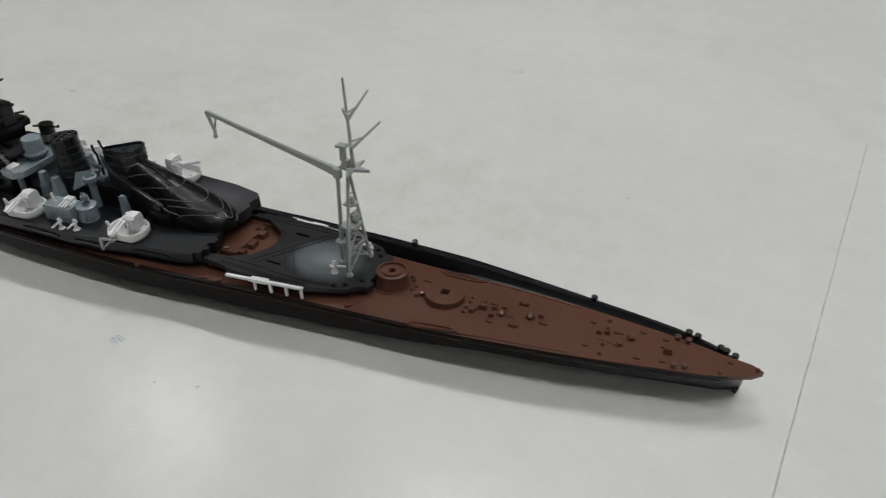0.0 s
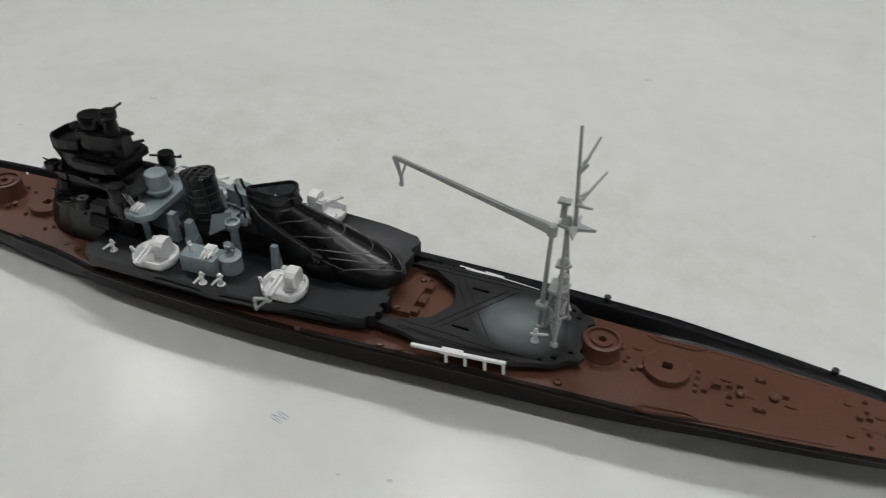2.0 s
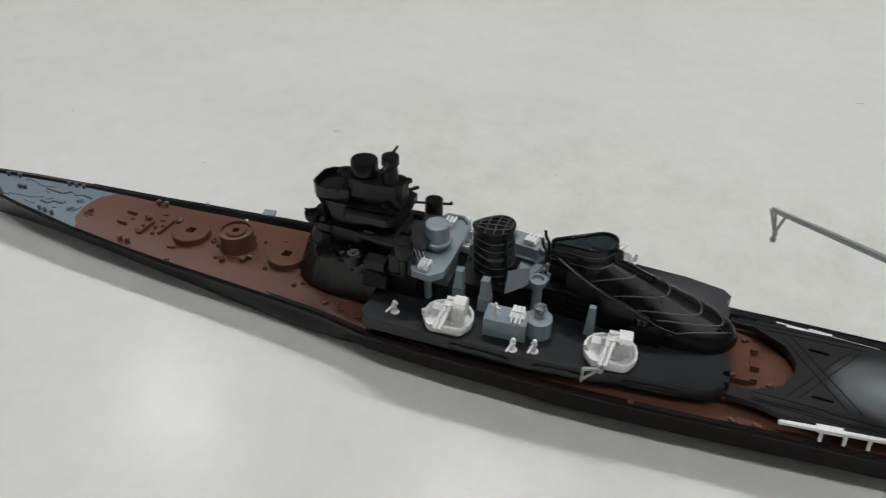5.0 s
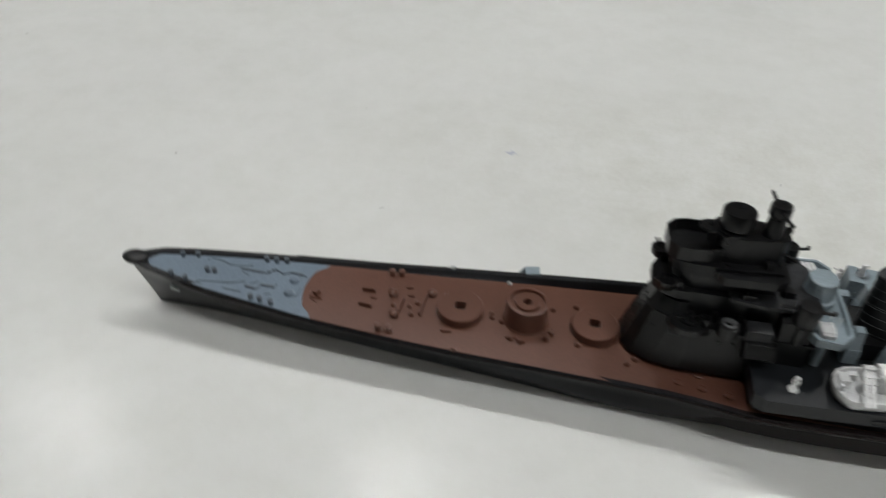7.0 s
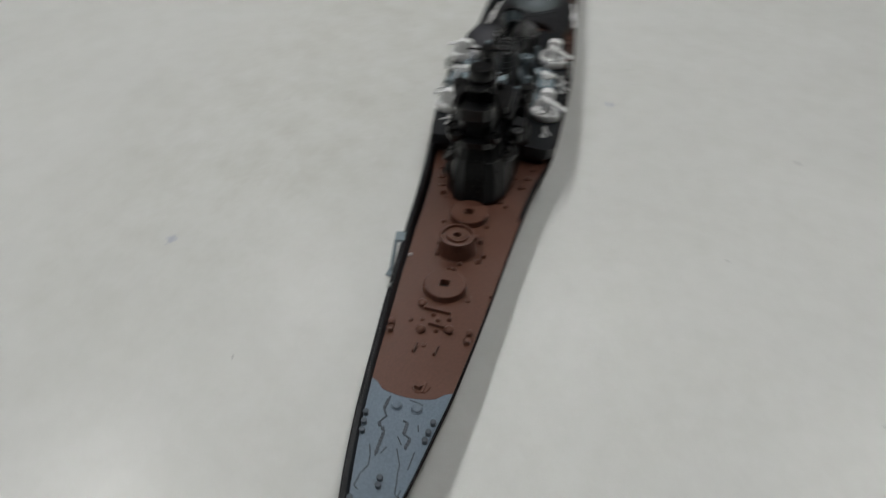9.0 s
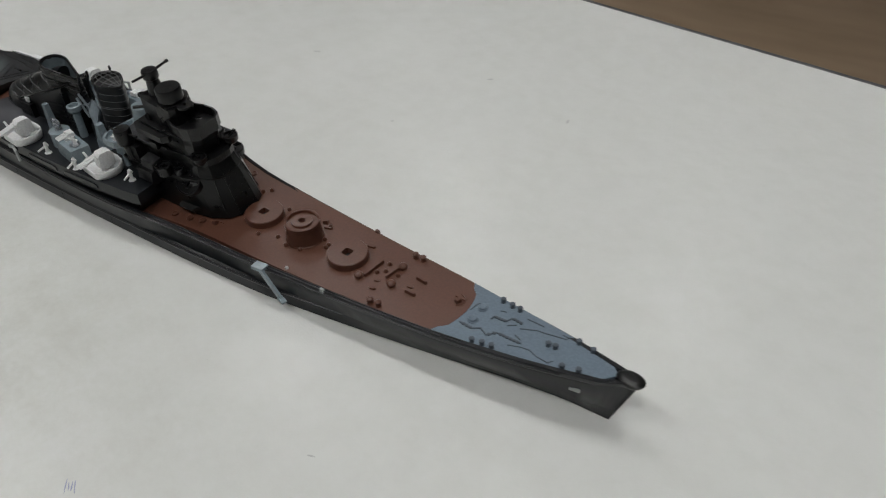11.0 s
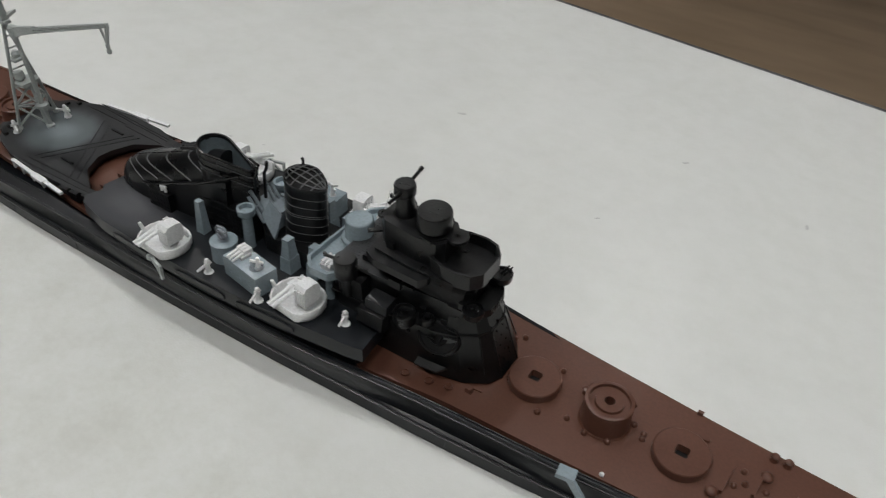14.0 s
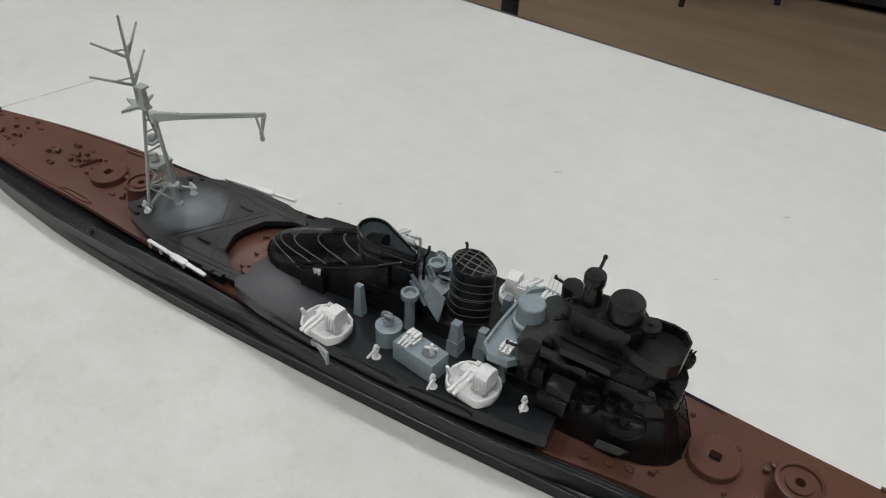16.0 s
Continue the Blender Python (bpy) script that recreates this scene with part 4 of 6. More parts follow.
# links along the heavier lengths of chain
LINK = cylinder_mesh("chain_link", [(0.3, -0.1), (0.3, 0.2), (0.15, 0.28), (0, 0.28)], BLUE_SHADE, 8, sx=1.3)
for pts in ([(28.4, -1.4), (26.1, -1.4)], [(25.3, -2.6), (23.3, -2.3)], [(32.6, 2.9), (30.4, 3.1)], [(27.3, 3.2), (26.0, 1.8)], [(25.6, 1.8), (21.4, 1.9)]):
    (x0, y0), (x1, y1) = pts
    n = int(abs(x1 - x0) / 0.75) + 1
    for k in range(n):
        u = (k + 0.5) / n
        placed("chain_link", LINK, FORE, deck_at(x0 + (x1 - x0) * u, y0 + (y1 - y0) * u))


# ---- boom lying over the starboard rail ----
def boom():
    bm = bmesh.new()
    block(bm, 74.3, 12.3, 7.7, 2.7, 2.0, 0.75, rz=8)
    bar(bm, (73.4, 12.9, 8.0), (69.3, 12.6, 2.7), 0.5, 1.25, up=(1, 0, 0.4))
    bar(bm, (69.6, 12.6, 2.8), (67.9, 12.9, 2.4), 1.1, 0.5)
    soften(bm, width=0.1)
    part("boat_boom", bm, GREY, SHIP, "light grey bent boom clipped over the rail")


boom()


# ---- seaplane platform aft ----
def platform():
    plan = [(173.7, -11.2), (178.2, -11.6), (182, -12.6), (191, -12.8), (200, -11.8), (207.7, -9.3), (209.5, -7.4), (211.4, -7.0), (212.2, -5.2), (211.0, -4.4), (211.4, -1.5), (211.4, 1.0), (211.0, 3.6),
            (212.2, 4.6), (211.4, 6.2), (209.5, 6.6), (207.7, 8.6), (201, 10.6), (191, 11.4), (182, 11.2), (173.6, 10.4), (173.6, 9.0), (178.0, 8.8), (183.2, 5.3), (184.9, 1.3), (184.6, -1.4), (182.5, -5.7), (177.6, -8.5), (173.7, -9.0)]
    bm = bmesh.new()
    prism(bm, plan, 1.6, 2.75)
    soften(bm, width=0.1)
    plat = part("seaplane_platform", bm, PLATFORM, SHIP, "black raised seaplane platform with a grey sprayed patch", m=AF)
    base = [(179.5, -10.2), (200, -9.6), (207, -7.6), (210.6, -4.2), (210.6, 3.6), (207, 6.8), (200, 8.8), (179.5, 9.4), (182.5, 7.4), (184.6, 4.4), (186.0, -0.4), (184.6, -5.0), (182.5, -8.2)]
    bm = bmesh.new()
    prism(bm, base, -0.3, 1.65)
    part("platform_base", bm, BLACK, plat)
    rails = [((182.3, 8.4), (192.6, -8.1)), ((184.2, 8.5), (194.9, -8.2)), ((183.3, -7.8), (194.2, 8.2)), ((185.0, -7.8), (195.9, 8.2)), ((173.9, 9.9), (197.1, 10.6)), ((177.0, 8.9), (196.2, 9.2)), ((177.6, -8.9), (189.4, -9.2)),
             ((189.5, -9.7), (202.0, -9.9)), ((177.7, -10.3), (201.0, -11.5)), ((177.5, -10.9), (200.5, -12.1))]
    for a, b in rails:
        bm = bmesh.new()
        bar(bm, (*a, 2.74), (*b, 2.74), 0.2, 0.16)
        part("track_rail", bm, BLACK, plat)
    for s in (-1, 1):
        y = 5.85 if s > 0 else -6.6
        bm = bmesh.new()
        bar(bm, (187.0, y, 2.85), (190.4, y - 0.1, 2.85), 0.42, 0.5)
        part("cleat", bm, BLACK, plat)
    # uneven black blocks added for the shadowed side under the starboard front corner
    for x, y, sx, sy, z0 in ((176.4, 10.7, 2.6, 1.1, 1.2), (179.4, 11.2, 2.2, 1.2, 0.7), (182.2, 11.4, 2.4, 0.9, 1.3)):
        bm = bmesh.new()
        block(bm, x, y, z0, sx, sy, 2.72 - z0, rz=2)
        soften(bm, width=0.1)
        part("corner_lug", bm, BLACK, plat)
    # pins on the front corners
    for s, y in ((-1, -10.4), (1, 9.5)):
        bm = bmesh.new()
        bar(bm, (174.2, y, 2.1), (170.8, y, 2.1), 0.9, 0.7)
        soften(bm, width=0.08)
        part("locating_pin", bm, BLACK, plat)
    for x, y in ((207.5, 7.0), (209.0, 5.0), (207.0, -7.8), (209.6, -5.2), (204.8, -9.2)):
        bm = bmesh.new()
        block(bm, x, y, 2.7, 0.9, 0.7, 0.5)
        soften(bm, width=0.06)
        part("vent_box", bm, BLACK, plat)
    return plat


PLAT = platform()


def rack(side):
    """The long paravane rack on an edge of the platform: a top beam on four posts."""
    bm = bmesh.new()
    y0, y1 = (-14.5, -12.6) if side < 0 else (12.6, 11.2)
    zt = 2.7 if side < 0 else 2.0
    bar(bm, (181.8, y0, zt), (199.4, y1, zt), 0.75, 0.5)
    bar(bm, (187.5, y0 + (y1 - y0) * 0.33 + 0.1, zt + 0.05), (191.5, y0 + (y1 - y0) * 0.55 + 0.1, zt + 0.05), 1.3, 0.7)
    soften(bm, width=0.1)
    part("side_rack", bm, WHITE, PLAT, "off-white rack along the platform edge")
    return [(x, y0 + (y1 - y0) * (x - 181.8) / 17.6) for x in (188.4, 192.0, 195.6, 199.0)]


for s in (-1, 1):
    for x, y in rack(s):
        bm = bmesh.new()
        bar(bm, (x, y + s * 0.1, 2.5 if s < 0 else 1.8), (x + 0.2, y + s * 0.1, 0.3), 0.5, 0.5)
        part("rack_post", bm, WHITE, PLAT)


# ---- mast and crane ----
def mast():
    bm = bmesh.new()
    foot_p, foot_s, post = (206.2, -4.5, 2.8), (206.8, 4.2, 2.8), (202.3, -0.2, 2.8)
    apex = (204.6, -0.2, 26.5)
    rod(bm, foot_p, apex, 0.36, 0.36, 10)
    rod(bm, foot_s, apex, 0.36, 0.36, 10)
    m = part("mast", bm, MASTGREY, SHIP, "pale grey tripod mast with lattice base and yards", m=AF)
    bm = bmesh.new()
    rod(bm, post, (202.2, -0.2, 25.0), 0.5, 0.4, 12)
    lathe(bm, [(0.9, 2.7), (0.9, 3.2), (0.65, 3.5), (0.62, 3.5)], 202.3, -0.2, 14)
    lathe(bm, [(0.62, 7.4), (1.25, 7.6), (1.25, 8.3), (0.62, 8.6)], 202.3, -0.2, 16)
    part("crane_post", bm, MASTGREY, m)
    # lattice faces between the three legs
    def leg(a, k):
        return tuple(a[i] + (apex[i] - a[i]) * k for i in range(3))
    third = (203.4, -0.2, 2.8)
    for a, b in ((foot_p, foot_s), (foot_p, third), (foot_s, third)):
        for k0, k1 in ((0.02, 0.22), (0.22, 0.42)):
            bm = bmesh.new()
            bar(bm, leg(a, k0), leg(b, k1), 0.34, 0.34)
            bar(bm, leg(b, k0), leg(a, k1), 0.34, 0.34)
            part("brace", bm, MASTGREY, m)
        bm = bmesh.new()
        bar(bm, leg(a, 0.42), leg(b, 0.42), 0.4, 0.4)
        bar(bm, leg(a, 0.22), leg(b, 0.22), 0.34, 0.34)
        part("cross_bar", bm, MASTGREY, m)
    bm = bmesh.new()
    rod(bm, third, leg(third, 0.43), 0.4, 0.4, 8)
    part("lattice_leg", bm, MASTGREY, m)
    for f in (foot_p, foot_s):
        bm = bmesh.new()
        lathe(bm, [(0.75, 2.7), (0.75, 3.1), (0.45, 3.5), (0, 3.5)], f[0], f[1], 12)
        part("foot_pad", bm, MASTGREY, m)
    # searchlight platforms
    bm = bmesh.new()
    prism(bm, [(203.2, -2.2), (205.2, -2.6), (206.6, -1.6), (206.8, 1.2), (205.4, 2.2), (203.2, 1.8)], 12.6, 13.2)
    soften(bm, width=0.08)
    part("lower_platform", bm, MASTGREY, m)
    bm = bmesh.new()
    lathe(bm, [(0.5, 13.1), (0.5, 13.6), (1.0, 13.8), (1.1, 14.6), (0.9, 15.2), (0, 15.2)], 205.4, 0.6, 14)
    part("searchlight", bm, MASTGREY, m)
    bm = bmesh.new()
    prism(bm, [(203.8, -1.5), (205.6, -1.6), (206.6, -0.2), (205.6, 1.2), (203.8, 1.1)], 17.8, 18.3)
    lathe(bm, [(0.8, 18.2), (0.9, 19.0), (0.5, 19.6), (0, 19.6)], 205.2, -0.3, 12)
    part("upper_platform", bm, MASTGREY, m)
    # ladder side rails and rungs between crane post and legs
    for z in (16.0, 20.5, 23.0):
        bm = bmesh.new()
        k = (z - 2.8) / (26.5 - 2.8)
        bar(bm, leg(foot_p, k), leg(foot_s, k), 0.28, 0.28)
        part("cross_bar", bm, MASTGREY, m)
    # star-shaped top and head block
    bm = bmesh.new()
    prism(bm, [(203.0, -0.9), (205.0, -1.4), (206.4, -4.2), (206.6, -1.2), (209.6, -0.2), (206.6, 0.9), (206.4, 3.8), (205.0, 1.0), (203.0, 0.5)], 26.0, 26.6)
    soften(bm, width=0.07)
    part("star_platform", bm, MASTGREY, m)
    bm = bmesh.new()
    block(bm, 204.4, -0.2, 26.5, 2.0, 1.5, 1.5, taper=0.75)
    block(bm, 203.7, -0.2, 27.8, 1.0, 1.1, 3.0)
    block(bm, 203.6, -0.2, 30.6, 2.2, 1.8, 0.5)
    soften(bm, width=0.08)
    part("mast_head", bm, MASTGREY, m)
    bm = bmesh.new()
    rod(bm, (206.0, -0.2, 26.4), (204.5, -0.3, 45.1), 0.42, 0.24, 10)
    part("topmast", bm, MASTGREY, m)
    for (jx, jz), (tx, ty, tz) in (((205.2, 36.6), (207.1, 5.0, 41.2)), ((205.7, 30.6), (209.0, 6.3, 34.4))):
        for s in (-1, 1):
            bm = bmesh.new()
            ey = -0.25 + s * (ty + 0.25)
            rod(bm, (jx, -0.25, jz), (tx, ey, tz), 0.34, 0.2, 8)
            rod(bm, (jx + (tx - jx) * 0.45, -0.25 + (ey + 0.25) * 0.45, jz + (tz - jz) * 0.45), (jx + 0.05, -0.25, jz + 1.6), 0.2, 0.2, 6)
            part("yard", bm, MASTGREY, m)
    return m


MAST = mast()


def crane():
    """The boom: two chords with a zigzag web, a root plate, and a hook."""
    root, tip = Vector((202.2, -0.2, 24.7)), Vector((172.9, -2.1, 33.5))
    d = (tip - root).normalized()
    bm = bmesh.new()
    bar(bm, root, root + d * 7.5, 1.0, 1.9, w1=0.8, h1=1.2)
    lathe(bm, [(0.95, 23.6), (0.95, 25.6), (0.5, 25.9), (0, 25.9)], 202.2, -0.2, 14)
    part("crane_boom", bm, MASTGREY, MAST, "pale grey lattice crane boom")
    side = d.cross(Vector((0, 0, 1))).normalized()
    down = side.cross(d)
    length = (tip - root).length
    bm = bmesh.new()
    for s in (0.32, -0.32):
        bar(bm, root + d * 6 + side * s + down * 0.3, tip + side * s * 0.5 + down * 0.15, 0.26, 0.34)
        bar(bm, root + d * 6 + side * s - down * 0.45, tip + side * s * 0.5 - down * 0.2, 0.26, 0.34)
    n = 26
    for i in range(n):
        a, b = 7 + (length - 8) * i / n, 7 + (length - 8) * (i + 1) / n
        u = -0.4 if i % 2 else 0.25
        bar(bm, root + d * a + down * u, root + d * b - down * (u + 0.15), 0.55, 0.2)
    part("boom_lattice", bm, MASTGREY, MAST)
    bm = bmesh.new()
    for o in (-0.1, 2.4):
        rod(bm, tip - d * o + Vector((0, 0, -0.1)), (174.3, -1.9, 29.3), 0.24, 0.24, 6)
    rod(bm, (173.6, -2.0, 32.8), (174.3, -1.9, 29.6), 0.2, 0.2, 6)
    lathe(bm, [(0, 27.7), (0.4, 27.8), (0.5, 28.3), (0.3, 28.7), (0.42, 29.2), (0.3, 29.7), (0, 29.7)], 174.4, -1.9, 10)
    part("crane_hook", bm, MASTGREY, MAST)


crane()


# ---- shelter deck amidships (level) ----
def shelter():
    y0 = -PLAN_Y
    plan = [(108.4, -14.4), (110, -15.7), (126, -15.6), (141, -15.5), (150, -14.8), (157, -13.7), (166, -13.0), (170.2, -12.4), (171.4, -11.9), (171.5, -11.2), (172.9, -10.8), (172.6, -9.6), (173.5, -9.3), (173.4, -8.2), (172.4, -7.9), (172.5, -7.0), (173.6, -6.6), (173.5, -5.0), (172.6, -4.6), (172.7, -2.4), (171.3, -2.2), (171.0, 4.4),
            (172.2, 5.0), (172.7, 9.0), (171.6, 10.2), (172.6, 13.2), (171.2, 14.7), (164, 16.2), (153, 16.8), (139, 16.7), (130, 16.3), (120, 15.5), (110, 14.3), (107.2, 13.7), (107.6, 10.6), (108.4, 2)]
    bm = bmesh.new()
    prism(bm, [(x, y + y0) for x, y in plan], -2.7, 0.0)
    soften(bm, width=0.15, seg=2)
    sh = part("shelter_deck", bm, SHELTER, SHIP, "black sprayed shelter deck amidships", m=SF)
    bm = bmesh.new()
    inner = [(109.5, -13.6), (126, -14.9), (141, -14.8), (156, -12.6), (168, -11.6), (168, 13.5), (153, 15.7), (139, 15.8), (122, 14.9), (109.0, 13.2)]
    prism(bm, [(x, y + y0) for x, y in inner], -5.2, -1.45)
    soften(bm, width=0.2)
    part("deckhouse_side", bm, BLACK, sh)
    # long rounded openings in the sides, each a rim round a flat plate blackened as its shade
    for s, x0, x1 in ((-1, 126.0, 137.0), (-1, 141.4, 150.0), (-1, 156.6, 166.0), (1, 119.5, 131), (1, 133.5, 144.5), (1, 149.5, 161)):
        def edge(x):
            ys = [(108, -15.2), (126, -15.7), (141, -15.6), (150, -14.9), (157, -13.8), (166, -13.1)] if s < 0 else [(107, 13.8), (120, 15.6), (130, 16.4), (139, 16.8), (153, 16.9), (164, 16.3)]
            return lerp_table(ys, x) + y0
        pts = []
        for k in range(28):
            a = 2 * math.pi * k / 28
            cx = math.copysign(abs(math.cos(a)) ** 0.35, math.cos(a))
            cz = math.copysign(abs(math.sin(a)) ** 0.7, math.sin(a))
            x = (x0 + x1) / 2 + cx * (x1 - x0) / 2
            pts.append((x, edge(x) + s * 0.02, -1.75 + cz * (0.55 if s < 0 else 0.8)))
        bm = bmesh.new()
        tube(bm, pts, 0.15, 6, closed=True)
        part("opening_rim", bm, SHELTER, sh)
        bm = bmesh.new()
        loft(bm, [[(x, y + s * 0.03, z) for x, y, z in pts], [(x, y - s * 0.2, z) for x, y, z in pts]])
        part("opening_recess", bm, BLACK, sh, "flat black plate for a side opening's shade")
    return sh


SHEL = shelter()


def on_deck(x, y, z=0.0, rz=0.0):
    """A place on the shelter deck from the ship's own x and y."""
    return mm_at(x, y - PLAN_Y, z, rz)


def gun_tub(x, y, turn, flip):
    """A walled tub, flat outboard with cut corners, holding a shielded twin mounting."""
    half = [(0.0, -3.3), (2.6, -3.3), (3.3, -2.9), (4.2, -1.6), (4.45, -0.9), (4.5, 0.6), (4.1, 2.1), (3.2, 3.2), (1.8, 3.8)]
    out = [(u, v * flip) for u, v in half] + [(0, 3.95 * flip)] + [(-u, v * flip) for u, v in half[:0:-1]]
    bm = bmesh.new()
    loft(bm, [[(px * k, py * k, z) for px, py in out] for k, z in ((0.94, 0.0), (0.97, 0.2), (1.0, 0.5), (1.02, 1.85), (1.0, 2.0), (0.94, 2.0), (0.92, 1.85), (0.90, 0.45), (0.3, 0.4))], cap0=True, cap1=True)
    tub = part("gun_tub", bm, WHITE, SHEL, "off-white resin gun tub with a twin mounting", m=on_deck(x, y, 0.0, turn))
    bm = bmesh.new()
    lathe(bm, [(1.5, 0.4), (1.4, 0.75), (0.85, 0.9), (0.8, 3.0), (0, 3.0)], 0.9, 0.5 * flip, 18)
    part("pedestal", bm, WHITE, tub)
    # shield: a tall box with a rounded crown on the after side of the barrels
    bm = bmesh.new()
    prof = [(-1.5, 2.2), (1.5, 2.2), (2.0, 2.9), (2.05, 4.7), (1.7, 5.5), (0.8, 5.85), (-0.9, 5.75), (-1.45, 5.2)]
    loft(bm, [[(xx, u * flip * w, z) for u, z in prof] for xx, w in ((1.0, 0.96), (1.25, 1.0), (3.0, 1.0), (3.25, 0.93))])
    soften(bm, width=0.2, seg=2)
    part("gun_shield", bm, WHITE, tub)
    for k in range(3):
        bm = bmesh.new()
        block(bm, 1.55 + k * 0.65, -1.5 * flip, 2.6, 0.3, 0.4, 2.5)
        soften(bm, width=0.1)
        part("shield_rib", bm, WHITE, tub)
        bm = bmesh.new()
        block(bm, 0.95, (-0.75 + k * 0.8) * flip, 3.1, 0.36, 0.34, 2.2)
        soften(bm, width=0.1)
        part("shield_rib", bm, WHITE, tub)
    bm = bmesh.new()
    block(bm, 0.15, 1.3 * flip, 2.6, 1.9, 1.7, 1.9, taper=0.86)
    block(bm, 0.05, 0.2 * flip, 3.3, 1.75, 1.2, 1.15)
    soften(bm, width=0.14)
    for k in range(3):
        block(bm, -0.45 + 0.5 * k, 1.3 * flip, 4.45, 0.3, 0.9, 0.5)
    part("breech", bm, WHITE, tub)
    for k in (-0.55, 0.4):
        bm = bmesh.new()
        rod(bm, (k, 0.7 * flip, 4.15), (k - 0.3, -1.3 * flip, 3.6), 0.5, 0.46, 12)
        rod(bm, (k - 0.3, -1.1 * flip, 3.6), (k - 0.9, -4.4 * flip, 2.55), 0.38, 0.32, 12)
        rod(bm, (k - 0.82, -4.0 * flip, 2.7), (k - 0.95, -4.7 * flip, 2.45), 0.4, 0.4, 12)
        part("gun_barrel", bm, WHITE, tub)
    bm = bmesh.new()
    bar(bm, (-4.1, -1.0 * flip, 1.8), (-4.3, -1.4 * flip, 3.5), 1.0, 0.42, up=(0, 1, 0), w1=0.5)
    soften(bm, width=0.12)
    part("splinter_plate", bm, WHITE, tub)
    bm = bmesh.new()
    block(bm, -2.6, 1.6 * flip, 0.4, 1.5, 1.9, 1.7)
    block(bm, -1.0, 2.7 * flip, 0.4, 1.4, 0.9, 1.4)
    soften(bm, width=0.14)
    part("ready_box", bm, WHITE, tub)


gun_tub(153.6, -10.6, 4, 1)
gun_tub(124.6, -11.9, 4, 1)
gun_tub(149.6, 14.3, 176, 1)
gun_tub(121.5, 11.9, 174, 1)


def light_tower(x, y, h, w=1.9, step=True):
    bm = bmesh.new()
    if step:
        block(bm, 0, 0, 0, w * 1.25, w * 1.35, h * 0.45, taper=0.9)
        block(bm, 0, 0, h * 0.45, w, w * 1.1, h * 0.5, taper=0.7)
        block(bm, 0, 0, h * 0.95, w * 0.75, w * 0.8, h * 0.06)
    else:
        block(bm, 0, 0, 0, w * 1.1, w * 1.0, h, taper=0.62)
    soften(bm, width=0.09)
    part("ventilator", bm, GREY, SHEL, "light blue-grey tapered ventilator trunk", m=on_deck(x, y))


light_tower(124.2, -4.3, 6.5)
light_tower(129.6, -5.8, 6.9)
light_tower(124.0, 4.6, 6.0)
light_tower(128.4, 6.1, 6.5)
light_tower(149.1, -5.7, 6.2, 1.7, False)
light_tower(147.4, 7.6, 6.6, 1.7, False)


def searchlight_drum(x, y):
    bm = bmesh.new()
    lathe(bm, [(2.3, 0), (2.25, 3.3), (2.35, 3.4), (2.35, 3.6), (2.2, 3.7), (0.9, 3.75), (0, 3.75)], seg=28)
    d = part("searchlight_base", bm, GREY, SHEL, "light blue-grey drum with a clear searchlight", m=on_deck(x, y))
    bm = bmesh.new()
    lathe(bm, [(1.0, 3.72), (0.9, 4.3), (0.4, 4.4), (0, 4.4)], seg=16)
    part("searchlight_foot", bm, CLEAR, d)
    bm = bmesh.new()
    bmesh.ops.create_uvsphere(bm, u_segments=16, v_segments=10, radius=1.0)
    bmesh.ops.scale(bm, vec=(1.0, 0.6, 1.0), verts=bm.verts)
    bmesh.ops.translate(bm, vec=(0, 0, 5.5), verts=bm.verts)
    part("searchlight_lens", bm, CLEAR, d, "clear plastic lens")
    bm = bmesh.new()
    tube(bm, [(1.15 * math.cos(a), 0.3, 5.5 + 1.15 * math.sin(a)) for a in [2 * math.pi * i / 20 for i in range(20)]], 0.22, 6, closed=True)
    part("lens_ring", bm, CLEAR, d)


searchlight_drum(140.5, -8.8)
searchlight_drum(139.2, 10.3)


def single_gun(name, x, y, turn, z=0.0, size=1.0):
    """A tiny white pedestal gun."""
    bm = bmesh.new()
    lathe(bm, [(0.95, 0), (0.9, 0.15), (0.62, 0.3), (0.42, 1.0), (0.45, 1.7), (0.34, 2.1), (0.3, 2.35), (0.46, 2.55), (0.46, 2.9), (0.28, 3.15), (0, 3.2)], seg=12)
    bar(bm, (-0.7, 0, 2.25), (2.3, 0, 1.3), 0.5, 0.6, w1=0.32, h1=0.36)
    bar(bm, (0.1, -0.6, 2.0), (0.1, 0.6, 2.0), 0.5, 0.5)
    bmesh.ops.scale(bm, vec=(size, size, size), verts=bm.verts)
    part(name, bm, WHITE, SHEL, "tiny off-white single gun mounting", m=on_deck(x, y, z, turn))


for x, y, r in ((202.6, -4.6, 20), (206.2, 5.2, 160)):
    bm = bmesh.new()
    lathe(bm, [(0.85, 0), (0.75, 0.25), (0.4, 0.9), (0.35, 1.8), (0.5, 2.0), (0.42, 2.5), (0.3, 2.9), (0, 2.95)], seg=10)
    bar(bm, (-1.0, 0, 1.6), (2.4, 0, 1.5), 0.42, 0.5, w1=0.3, h1=0.34)
    bar(bm, (-0.2, -0.75, 1.75), (-0.2, 0.75, 1.75), 0.4, 0.45)
    part("single_gun", bm, WHITE, PLAT, "tiny off-white single gun mounting", m=mm_at(x, y, 2.75, r))
for x, y, r in ((114.4, -12.6, 238), (137.4, -14.5, 250), (141.0, -13.6, 250), (138.6, 14.8, 78), (127.2, 15.0, 95), (112.8, 10.8, 100)):
    single_gun("single_gun", x, y, r, size=0.88)


